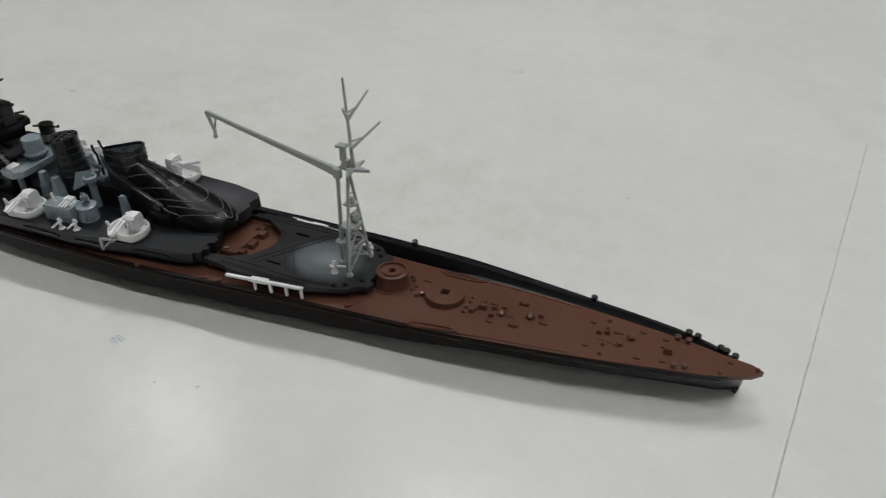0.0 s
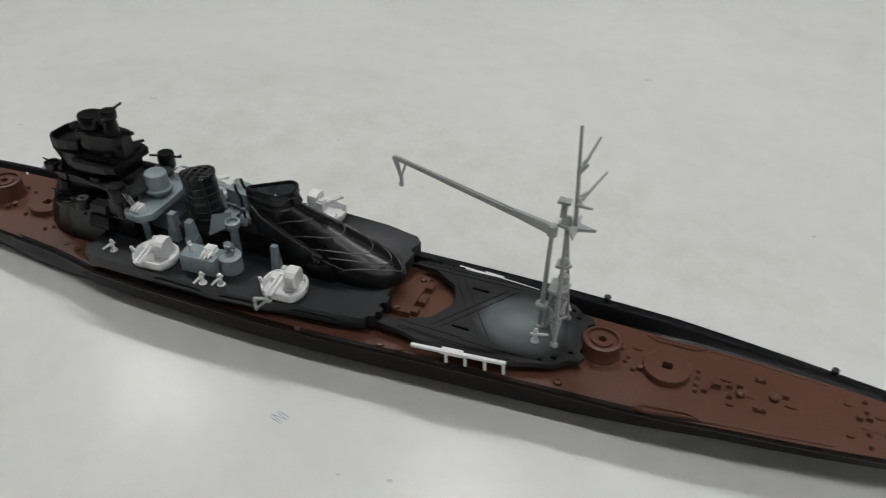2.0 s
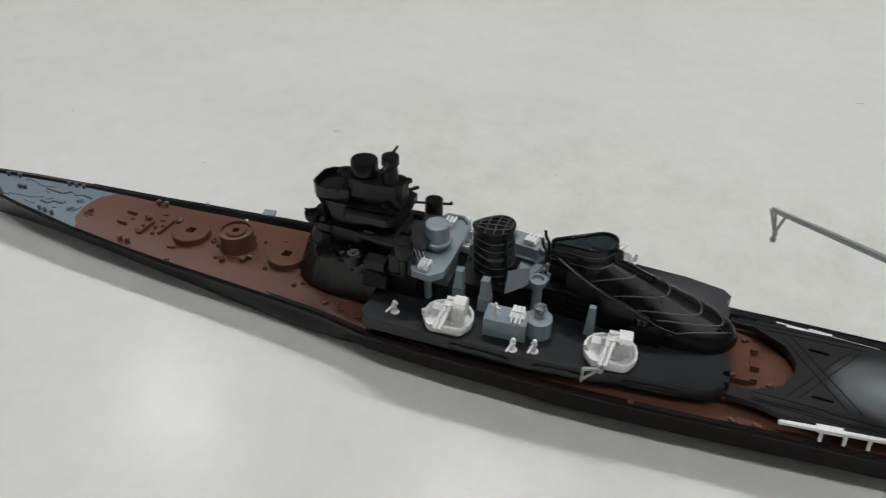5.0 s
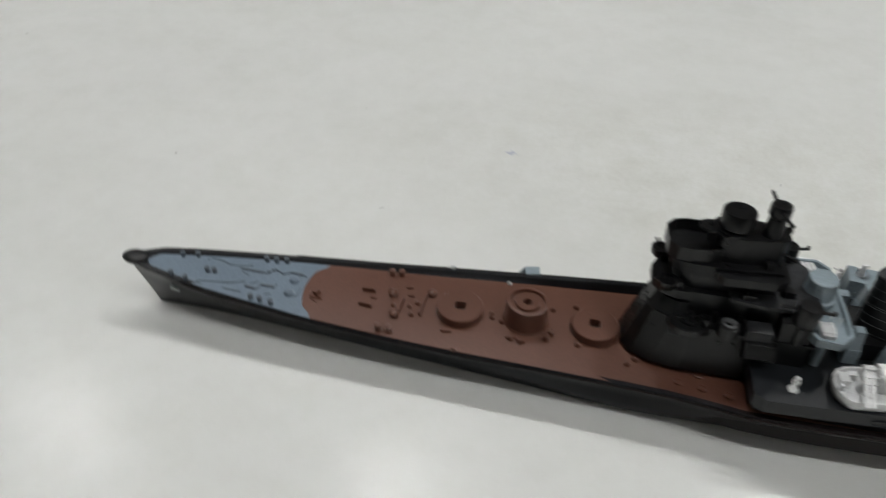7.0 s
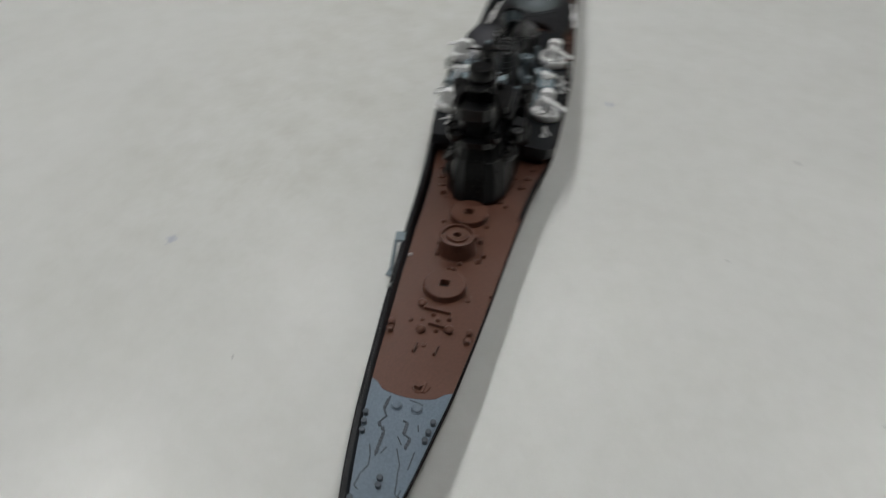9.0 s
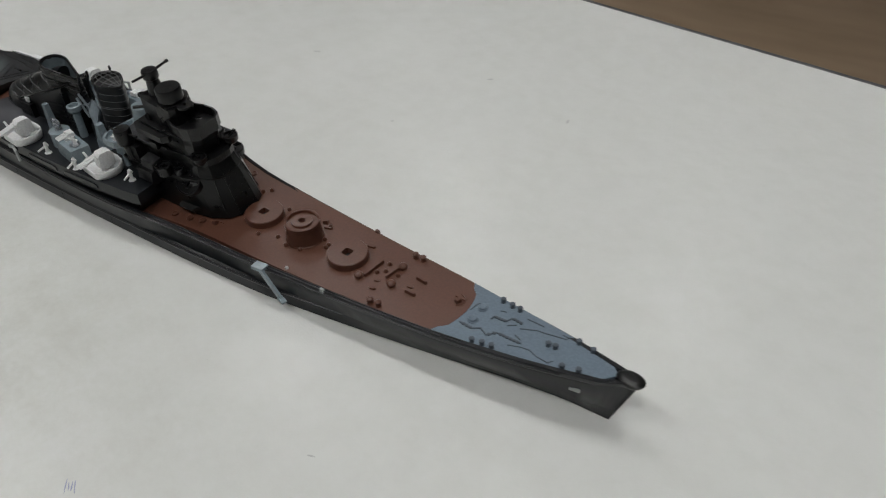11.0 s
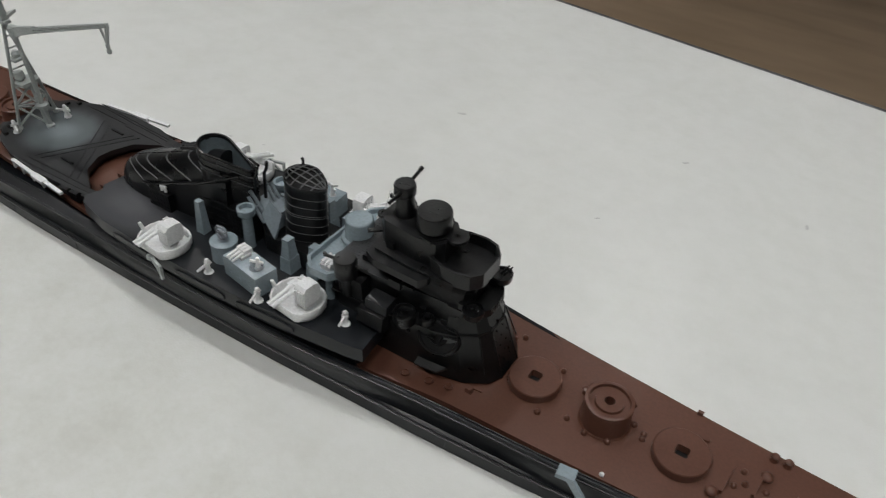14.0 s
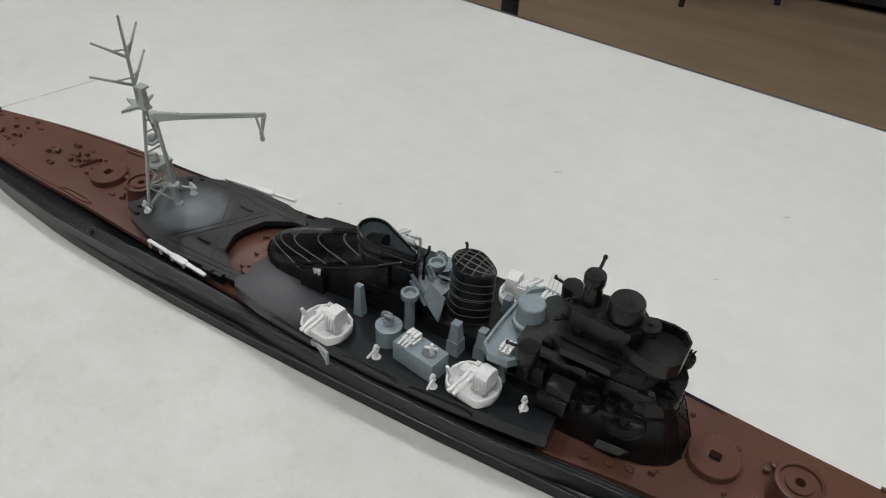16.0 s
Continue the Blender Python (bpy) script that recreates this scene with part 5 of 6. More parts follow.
def gun_house(x, y, turn, length):
    bm = bmesh.new()
    block(bm, 0, 0, 0, length, 4.2, 3.9)
    soften(bm, width=0.22, seg=2)
    for u in (-0.3, 0.0, 0.3):
        for sy in (-2.14, 2.14):
            block(bm, u * length, sy, 1.1, 0.5, 0.12, 0.5)
    h = part("deckhouse", bm, GREY, SHEL, "light blue-grey deckhouse carrying small guns", m=on_deck(x, y, 0, turn))
    return h


def house_guns(h, along, flip):
    for k in range(3):
        bm = bmesh.new()
        rod(bm, (along + (k - 1) * 0.75, 0.9 * flip, 4.9), (along + (k - 1) * 0.75, -2.2 * flip, 4.4), 0.27, 0.2, 8)
        block(bm, along + (k - 1) * 0.75, 0.8 * flip, 4.3, 0.6, 1.6, 0.9)
        part("light_gun_barrel", bm, WHITE, h, "off-white gun barrel")
    bm = bmesh.new()
    block(bm, along, 0.2 * flip, 3.85, 2.6, 2.0, 0.6)
    soften(bm, width=0.1)
    part("gun_mount", bm, WHITE, h)
    bm = bmesh.new()
    lathe(bm, [(0.6, 3.85), (0.5, 4.2), (0.3, 5.2), (0.4, 5.5), (0.25, 6.2), (0, 6.2)], -along * 1.1, 0, 10)
    bar(bm, (-along * 1.1 - 0.9, 0.4 * flip, 5.4), (-along * 1.1 + 0.9, -0.8 * flip, 5.6), 0.35, 0.35)
    part("sighting_post", bm, WHITE, h)


H1 = gun_house(135.0, -10.4, 3, 7.6)
house_guns(H1, 1.9, 1)
H2 = gun_house(131.6, 12.0, -9, 8.6)
house_guns(H2, 2.2, -1)
bm = bmesh.new()
lathe(bm, [(1.3, 3.85), (1.2, 4.2), (0.7, 4.6), (0, 4.7)], -1.9, 0, 18)
part("clear_dome", bm, CLEAR, H2, "clear plastic dome")


def lamp_stand(x, y):
    bm = bmesh.new()
    lathe(bm, [(0.95, 0), (0.9, 6.3), (1.4, 6.7), (1.6, 7.0), (1.6, 8.1), (1.45, 8.2), (1.1, 8.2), (1.05, 7.4), (0, 7.4)], seg=22)
    part("lamp_stand", bm, GREY, SHEL, "light blue-grey post with a cup-shaped top", m=on_deck(x, y))


lamp_stand(138.7, -3.9)
lamp_stand(138.1, 5.6)


def bracket(x, y, s, z=0.0):
    bm = bmesh.new()
    bar(bm, (0, s * 0.9, -0.2), (0, s * 0.9, -3.0), 0.5, 0.5, up=(1, 0, 0))
    bar(bm, (0, s * 0.9, -0.3), (3.06, s * 0.1, -0.3), 0.45, 0.45)
    bar(bm, (0, s * 0.9, -2.6), (3.0, s * 0.1, -0.5), 0.35, 0.35)
    lathe(bm, [(0.7, -0.7), (0.7, -0.1), (0.35, -0.1), (0.35, -0.7)], 3.3, 0, 12)
    if s < 0:
        bmesh.ops.scale(bm, vec=(0.82, 1.0, 1.15), verts=bm.verts)
    part("davit", bm, MASTGREY, SHEL, "pale grey triangular davit", m=on_deck(x, y, z))


bracket(150.0, -14.9, -1, 1.5)
bracket(146.3, 17.6, 1)


# ---- blue platform with director between bridge and fore funnel ----
def director_platform():
    plan = [(114.9, -6.2), (116.4, -9.0), (120.0, -9.4), (122.0, -7.4), (122.3, -3.0), (122.3, 3.6), (122.0, 8.6), (120.2, 10.4), (116.8, 10.2), (115.0, 7.8), (115.0, 3.0), (115.0, -2.0)]
    pl = [(x, y - PLAN_Y) for x, y in plan]
    bm = bmesh.new()
    prism(bm, pl, 6.2, 6.8)
    p = part("director_platform", bm, GREY, SHEL, "light blue-grey raised platform with bulwark and director")
    bm = bmesh.new()
    cx, cy = 118.6, 0.5 - PLAN_Y
    inn = [(cx + (x - cx) * 0.88, cy + (y - cy) * 0.95) for x, y in pl]
    loft(bm, [[(x, y, 6.7) for x, y in pl], [(x, y, 7.7) for x, y in pl], [(x, y, 7.7) for x, y in inn], [(x, y, 6.75) for x, y in inn]], False, False)
    part("bulwark", bm, GREY, p)
    bm = bmesh.new()
    lathe(bm, [(2.0, 6.7), (2.0, 7.9), (2.05, 7.98), (2.85, 8.05), (2.93, 8.12), (2.95, 8.2), (2.95, 8.6), (2.9, 8.7), (2.8, 8.74), (2.5, 8.75), (2.42, 8.8), (2.4, 8.9), (2.3, 11.75), (2.27, 11.95), (2.18, 12.1), (2.0, 12.18), (1.85, 12.19), (0, 12.22)], 117.9, 0.5 - PLAN_Y, 32)
    part("director", bm, GREY, p, "light blue-grey round director tower")
    for y in (-6.8, 7.6):
        bm = bmesh.new()
        block(bm, 118.2, y - PLAN_Y, 6.75, 1.9, 2.4, 0.9)
        for k in range(3):
            if y < 0:
                rod(bm, (117.4 + 0.75 * k, y - PLAN_Y - 0.6, 8.2), (116.9 + 0.75 * k, y - PLAN_Y - 1.6, 12.2), 0.07, 0.05, 6)
            rod(bm, (117.4 + 0.75 * k, y - PLAN_Y + (1.2 if y < 0 else -1.2), 8.2), (117.4 + 0.75 * k, y - PLAN_Y + (-1.5 if y < 0 else 1.5), 7.9), 0.3, 0.2, 8)
            block(bm, 117.4 + 0.75 * k, y - PLAN_Y, 7.5, 0.5, 2.0, 0.8)
        part("triple_gun", bm, WHITE, p, "off-white triple light gun")
    for y in (-6.5, 7.4):
        bm = bmesh.new()
        rod(bm, (118.6, y - PLAN_Y, 0), (118.6, y - PLAN_Y, 6.3), 0.75, 0.75, 12)
        part("support", bm, GREY, p)
    bm = bmesh.new()
    block(bm, 118.8, -PLAN_Y + 0.5, 0, 4.4, 6.4, 6.2)
    part("support_house", bm, PLATE, p)


director_platform()


# ---- fore funnel ----
def teardrop(cx, cy, fwd, aft, half, z, rise=0.0, n=40):
    pts = []
    for i in range(n):
        a = 2 * math.pi * i / n
        c, s = math.cos(a), math.sin(a)
        pts.append((cx + (aft if c > 0 else fwd) * c, cy + half * s * (1 - 0.34 * max(0, -c)), z + rise * (aft if c > 0 else fwd) * c))
    return pts


def fore_funnel():
    cx, cy = 129.4, 0.1 - PLAN_Y
    bm = bmesh.new()
    spec = [(4.9, 4.0, 3.6, 0.0, 0.7), (4.6, 3.8, 3.45, 1.6, 0.5), (4.4, 3.6, 3.3, 8.0, 0.2), (4.3, 3.4, 3.2, 14.1, 0.0), (4.45, 3.55, 3.35, 14.3, 0.0), (4.45, 3.55, 3.35, 14.9, 0.0)]
    rings = [teardrop(cx + o, cy, f, a, h, z, 0.14 * z / 15) for f, a, h, z, o in spec]
    rings += [teardrop(cx, cy, 4.1, 3.2, 3.0, 14.9, 0.14), teardrop(cx, cy, 4.0, 3.1, 2.9, 13.9, 0.14)]
    loft(bm, rings)
    f = part("fore_funnel", bm, FUNNEL, SHEL, "satin black fore funnel with banding and a wire cap")
    for z, o in ((2.2, 0.62), (3.9, 0.54), (5.6, 0.44), (7.3, 0.34), (9.0, 0.25), (9.4, 0.24), (11.0, 0.16), (12.7, 0.06)):
        k = 4.74 - 0.02 * z
        bm = bmesh.new()
        tube(bm, teardrop(cx + o * 0.7, cy, k - 0.12, k - 0.98, 3.47 - 0.015 * z, z, 0.14 * z / 15), 0.055, 5, closed=True)
        part("band", bm, EDGE if z > 4 else LATTICE, f)
    # domed wire cap
    for u in (-0.6, -0.2, 0.2, 0.6):
        bm = bmesh.new()
        tube(bm, [(cx - 0.45 + 3.75 * t, cy + u * 3.3 * math.sqrt(max(0, 1 - t * t)) * (1 - 0.34 * max(0, -t)), 14.9 + 0.14 * (3.75 * t - 0.45) + 0.6 * (1 - t * t) * (1 - u * u)) for t in [-1 + 2 * i / 14 for i in range(15)]], 0.11, 5)
        part("cap_wire", bm, EDGE, f)
    for t in (-0.65, -0.25, 0.2, 0.62):
        bm = bmesh.new()
        w = 3.2 * math.sqrt(1 - t * t) * (1 - 0.34 * max(0, -t))
        tube(bm, [(cx - 0.45 + 3.75 * t, cy + w * u, 14.9 + 0.14 * (3.75 * t - 0.45) + 0.6 * (1 - t * t) * (1 - u * u)) for u in [-1 + 2 * i / 10 for i in range(11)]], 0.11, 5)
        part("cap_wire", bm, EDGE, f)
    bm = bmesh.new()
    px, py = cx + 2.6, cy - 2.6
    tube(bm, [(px + 0.7, py, 0), (px + 0.4, py, 9), (px + 0.1, py, 14.6), (px + 0.2, py - 0.2, 15.6), (px + 0.5, py - 0.3, 16.0)], 0.28, 8)
    part("steam_pipe", bm, FUNNEL, f)
    # base house and sloped grey plates
    bm = bmesh.new()
    prism(bm, [(123.5, cy - 4.4), (135, cy - 4.4), (137.4, cy - 2.6), (137.4, cy + 2.8), (135, cy + 4.6), (123.5, cy + 4.6)], 0, 3.4)
    soften(bm, width=0.2)
    part("funnel_house", bm, BLACK, f)
    for s in (-1, 1):
        bm = bmesh.new()
        loft(bm, [[(132.8, cy + s * 2.6, 7.2), (136.6, cy + s * 1.4, 8.0), (137.0, cy + s * 3.2, 5.6), (132.8, cy + s * 4.8, 3.3)], [(132.8, cy + s * 2.3, 6.9), (136.6, cy + s * 1.1, 7.7), (137.0, cy + s * 2.9, 5.3), (132.8, cy + s * 4.4, 3.1)]])
        part("sloped_plate", bm, PLATE, f, "grey sloped plate")
    bm = bmesh.new()
    prism(bm, [(134, cy - 2.4), (140.2, cy - 1.8), (140.2, cy + 2.0), (134, cy + 2.6)], 3.3, 6.4)
    soften(bm, width=0.2)
    part("uptake_casing", bm, PLATE, f)
    return f


fore_funnel()


# ---- after funnel: an upright teardrop stack with a trunk sloping down behind it ----
def after_funnel():
    cy = 0.35
    n = 44

    def stack(r0, r1, x0, x1, top, grow=0.0):
        """Two circles hulled: narrow forward, round aft; top gives the height at each x."""
        a, b = x0 + r0, x1 - r1
        phi = math.degrees(math.asin((r1 - r0) / (b - a)))
        pts = []
        for k in range(26):
            t = radians(-(90 + phi) + (180 + 2 * phi) * k / 25)
            pts.append((b + (r1 + grow) * math.cos(t), cy + (r1 + grow) * math.sin(t)))
        for k in range(12):
            t = radians(90 + phi + (180 - 2 * phi) * k / 11)
            pts.append((a + (r0 + grow) * math.cos(t), cy + (r0 + grow) * math.sin(t)))
        return [(x, y + 0.05 * top(x), top(x)) for x, y in pts]

    rim = lambda x: 12.75 + 0.215 * (x - 139.4)
    bm = bmesh.new()
    rings = [stack(1.1, 3.9, 139.0, 151.1, lambda x: 0.0), stack(1.0, 3.4, 139.3, 151.0, lambda x: 6.0), stack(0.95, 3.15, 139.4, 151.05, lambda x: rim(x) - 2.0), stack(0.95, 3.15, 139.35, 151.05, lambda x: rim(x) - 0.4),
             stack(0.95, 3.15, 139.35, 151.05, rim), stack(0.95, 3.15, 139.35, 151.05, lambda x: rim(x) + 0.05, -0.42), stack(0.95, 3.1, 139.4, 150.95, lambda x: rim(x) - 1.2, -0.5), stack(0.95, 2.9, 139.4, 150.65, lambda x: 6.2 + 0.25 * (x - 139.4), -0.75)]
    loft(bm, rings)
    f = part("after_funnel", bm, FUNNEL, SHEL, "satin black raked funnel with light worn bands")
    bm = bmesh.new()
    tube(bm, stack(0.95, 3.15, 139.35, 151.05, lambda x: rim(x) + 0.02, -0.2), 0.26, 6, closed=True)
    part("mouth_rim", bm, FUNNEL, f)
    bm = bmesh.new()
    loft(bm, [stack(0.95, 3.15, 139.35, 151.05, lambda x: rim(x) - 0.35, -0.5), stack(0.95, 3.1, 139.4, 150.95, lambda x: rim(x) - 1.2, -0.58), stack(0.95, 2.9, 139.4, 150.65, lambda x: 8.2 + 0.25 * (x - 139.4), -0.8),
              stack(0.95, 2.9, 139.4, 150.65, lambda x: 8.1 + 0.25 * (x - 139.4), -0.95), stack(0.95, 3.1, 139.4, 150.95, lambda x: rim(x) - 1.2, -0.68), stack(0.95, 3.15, 139.35, 151.05, lambda x: rim(x) - 0.35, -0.6)], False, False)
    part("mouth_liner", bm, LINER, f, "dull blue-grey inner wall of the mouth")
    for k, h in enumerate((lambda x: rim(x) - 1.1, lambda x: rim(x) - 2.3, lambda x: 9.6 + 0.2 * (x - 139.4), lambda x: 8.2 + 0.1 * (x - 139.4), lambda x: 4.4, lambda x: 2.2)):
        bm = bmesh.new()
        g = 0.0 if k < 4 else 0.12
        tube(bm, stack(0.97, 3.2 + g, 139.35 - g, 151.02 + g, h, 0.04), 0.12, 5, closed=True)
        part("band", bm, FUNNEL if k in (1, 3) else LATTICE, f)

    # the trunk: upright arched sections from the stack to the toe
    crest = [(146.5, 13.7), (151.0, 12.3), (154.8, 10.7), (159.7, 8.6), (163.6, 6.9), (167.0, 5.5), (169.8, 4.3), (171.8, 3.3), (173.0, 2.5), (173.8, 1.5), (174.1, 0.6)]
    flank = [(146.5, 3.5), (151.0, 4.3), (155.0, 5.0), (160.0, 5.6), (164.0, 5.8), (167.0, 5.6), (169.8, 5.0), (171.8, 4.0), (173.0, 2.9), (173.8, 1.5), (174.1, 0.5)]
    power = 2.3
    bm = bmesh.new()
    rings = []
    for x in (146.5, 148.5, 151, 153, 155, 157.5, 160, 162, 164, 165.6, 167, 168.5, 169.8, 170.9, 171.8, 172.5, 173, 173.45, 173.8, 174.1):
        zc, h = lerp_table(crest, x), lerp_table(flank, x)
        ring = []
        for k in range(33):
            a = math.pi * k / 32
            c, q = math.cos(a), math.sin(a)
            ring.append((x, cy + h * math.copysign(abs(c) ** (2 / power), c), zc * abs(q) ** (2 / power)))
        ring += [(x, cy - h * 0.5, -0.3), (x, cy + h * 0.5, -0.3)]
        rings.append(ring)
    loft(bm, rings)
    part("trunk", bm, FUNNEL, f, "satin black sloping trunk with a rounded toe")

    def between(x):
        return x, lerp_table(crest, x)

    # worn bands sweep forward from the crest down both flanks
    for x0, reach, out in ((155.0, 8.5, 0.87), (161.0, 9.5, 0.87), (167.0, 10.5, 0.87), (171.0, 11.0, 0.87), (173.4, 11.0, 0.96)):
        line = []
        for k in range(41):
            u = -1 + k / 20
            x = x0 - reach * abs(u) ** 2.8
            zc, h = lerp_table(crest, x), lerp_table(flank, x)
            y = out * u * h
            line.append((x, cy + y, zc * (1 - (abs(y) / h) ** power) ** (1 / power) + 0.02))
        bm = bmesh.new()
        tube(bm, line, 0.14, 6)
        part("band", bm, EDGE, f, "worn grey raised band")
    # a short worn strip, a disc and the ladder down the crest
    bm = bmesh.new()
    r = stack(0.95, 3.15, 139.35, 151.05, lambda x: rim(x) - 3.2, 0.08)
    tube(bm, [r[i] for i in range(4, 11)], 0.22, 5)
    part("worn_strip", bm, EDGE, f, "worn grey strip")
    bm = bmesh.new()
    bar(bm, (150.7, cy + 0.2, rim(151) - 0.2), (151.2, cy + 0.1, 12.5), 0.8, 0.8)
    rod(bm, (151.4, cy - 0.6, 13.3), (151.4, cy + 0.5, 13.3), 0.95, 0.95, 14)
    part("whistle", bm, FUNNEL, f)
    bm = bmesh.new()
    a, b = Vector((151.2, cy - 0.3, 12.4)), Vector((158.2, cy - 0.3, 9.7))
    for o in (-0.42, 0.42):
        bar(bm, a + Vector((0, o, 0.1)), b + Vector((0, o, 0.1)), 0.22, 0.5)
    for i in range(11):
        p = a.lerp(b, i / 10)
        block(bm, p.x, p.y, p.z, 0.3, 0.8, 0.34)
    part("ladder", bm, FUNNEL, f)
    bm = bmesh.new()
    for x in range(6):
        xx = 158.0 + x * 2.2
        p, q = between(xx), between(xx + 2.2)
        bar(bm, (p[0], cy + 0.2, p[1] + 0.02), (q[0], cy + 0.2, q[1] + 0.02), 0.3, 0.16)
    part("spine_seam", bm, FUNNEL, f)
    # long ledges with walls under them along both flanks
    for s in (-1, 1):
        bm = bmesh.new()
        tube(bm, [(141.4, cy + s * 2.3, 11.6), (145.4, cy + s * 4.4, 10.3), (150, cy + s * 5.0, 8.2), (155, cy + s * 5.5, 6.4), (160.5, cy + s * 5.9, 4.2), (163.5, cy + s * 5.7, 3.4)], 0.26, 8)
        part("side_ledge", bm, FUNNEL, f)
        bm = bmesh.new()
        loft(bm, [[(143.4, cy + s * 4.2, 0), (158.8, cy + s * 5.5, 0), (158.8, cy + s * 5.6, 5.0), (150, cy + s * 4.9, 7.8), (143.4, cy + s * 3.6, 10.4)],
                  [(143.4, cy + s * 2.2, 0), (158.8, cy + s * 2.5, 0), (158.8, cy + s * 2.6, 5.0), (150, cy + s * 2.9, 7.8), (143.4, cy + s * 2.0, 10.4)]])
        part("uptake_side", bm, BLACK, f)
        for k in range(4):
            bm = bmesh.new()
            bar(bm, (143.6, cy + s * 4.3, 1.6 + k * 1.5), (149.6, cy + s * 4.8, 1.4 + k * 1.4), 0.3, 0.3)
            part("side_rib", bm, BLACK, f)
        bm = bmesh.new()
        tube(bm, [(139.1, cy + s * 1.1, 6.6), (138.9, cy + s * 1.2, 11.8), (138.2, cy + s * 1.2, 13.0), (138.0, cy + s * 1.1, 14.3)], 0.3, 8)
        part("steam_pipe", bm, FUNNEL, f)
        bm = bmesh.new()
        block(bm, 158.6, cy + s * 5.7, 0, 5.4, 1.6, 3.6)
        for r in range(3):
            for c in range(6):
                block(bm, 156.5 + c * 0.85, cy + s * 6.52, 0.5 + r * 1.05, 0.45, 0.16, 0.5)
        part("louvre_box", bm, BLACK, f)
        for dx in (0, 0.9):
            bm = bmesh.new()
            lathe(bm, [(0.3, 3.8), (0.3, 4.6), (0.42, 4.7), (0.3, 5.0), (0, 5.0)], 157.2 + dx, cy + s * 5.8, 8)
            part("pipe_stub", bm, WHITE if s > 0 else EDGE, f)
    # ribbed intake boxes forward of the stack
    for s in (-1, 1):
        bm = bmesh.new()
        block(bm, 140.6, cy + s * 2.9, 0, 5.6, 2.4, 5.6)
        for r in range(5):
            for c in range(7):
                block(bm, 138.3 + c * 0.78, cy + s * 4.14, 0.6 + r * 1.0, 0.42, 0.16, 0.5)
        part("intake_box", bm, BLACK, f)
    # struts between the funnels
    for s in (-1, 1):
        bm = bmesh.new()
        rod(bm, (136.6, cy + s * 1.5, 5.0), (139.6, cy + s * 1.8, 9.4), 0.34, 0.34, 8)
        rod(bm, (136.2, cy + s * 2.6, 4.6), (139.2, cy + s * 2.7, 8.8), 0.34, 0.34, 8)
        bar(bm, (138.0, cy + s * 1.4, 7.1), (138.0, cy + s * 2.8, 7.0), 0.3, 0.3)
        part("strut", bm, PLATE, f, "grey strut")


after_funnel()


# ---- bridge ----
def mirrored(half):
    return half + [(x, -y) for x, y in half[::-1]]


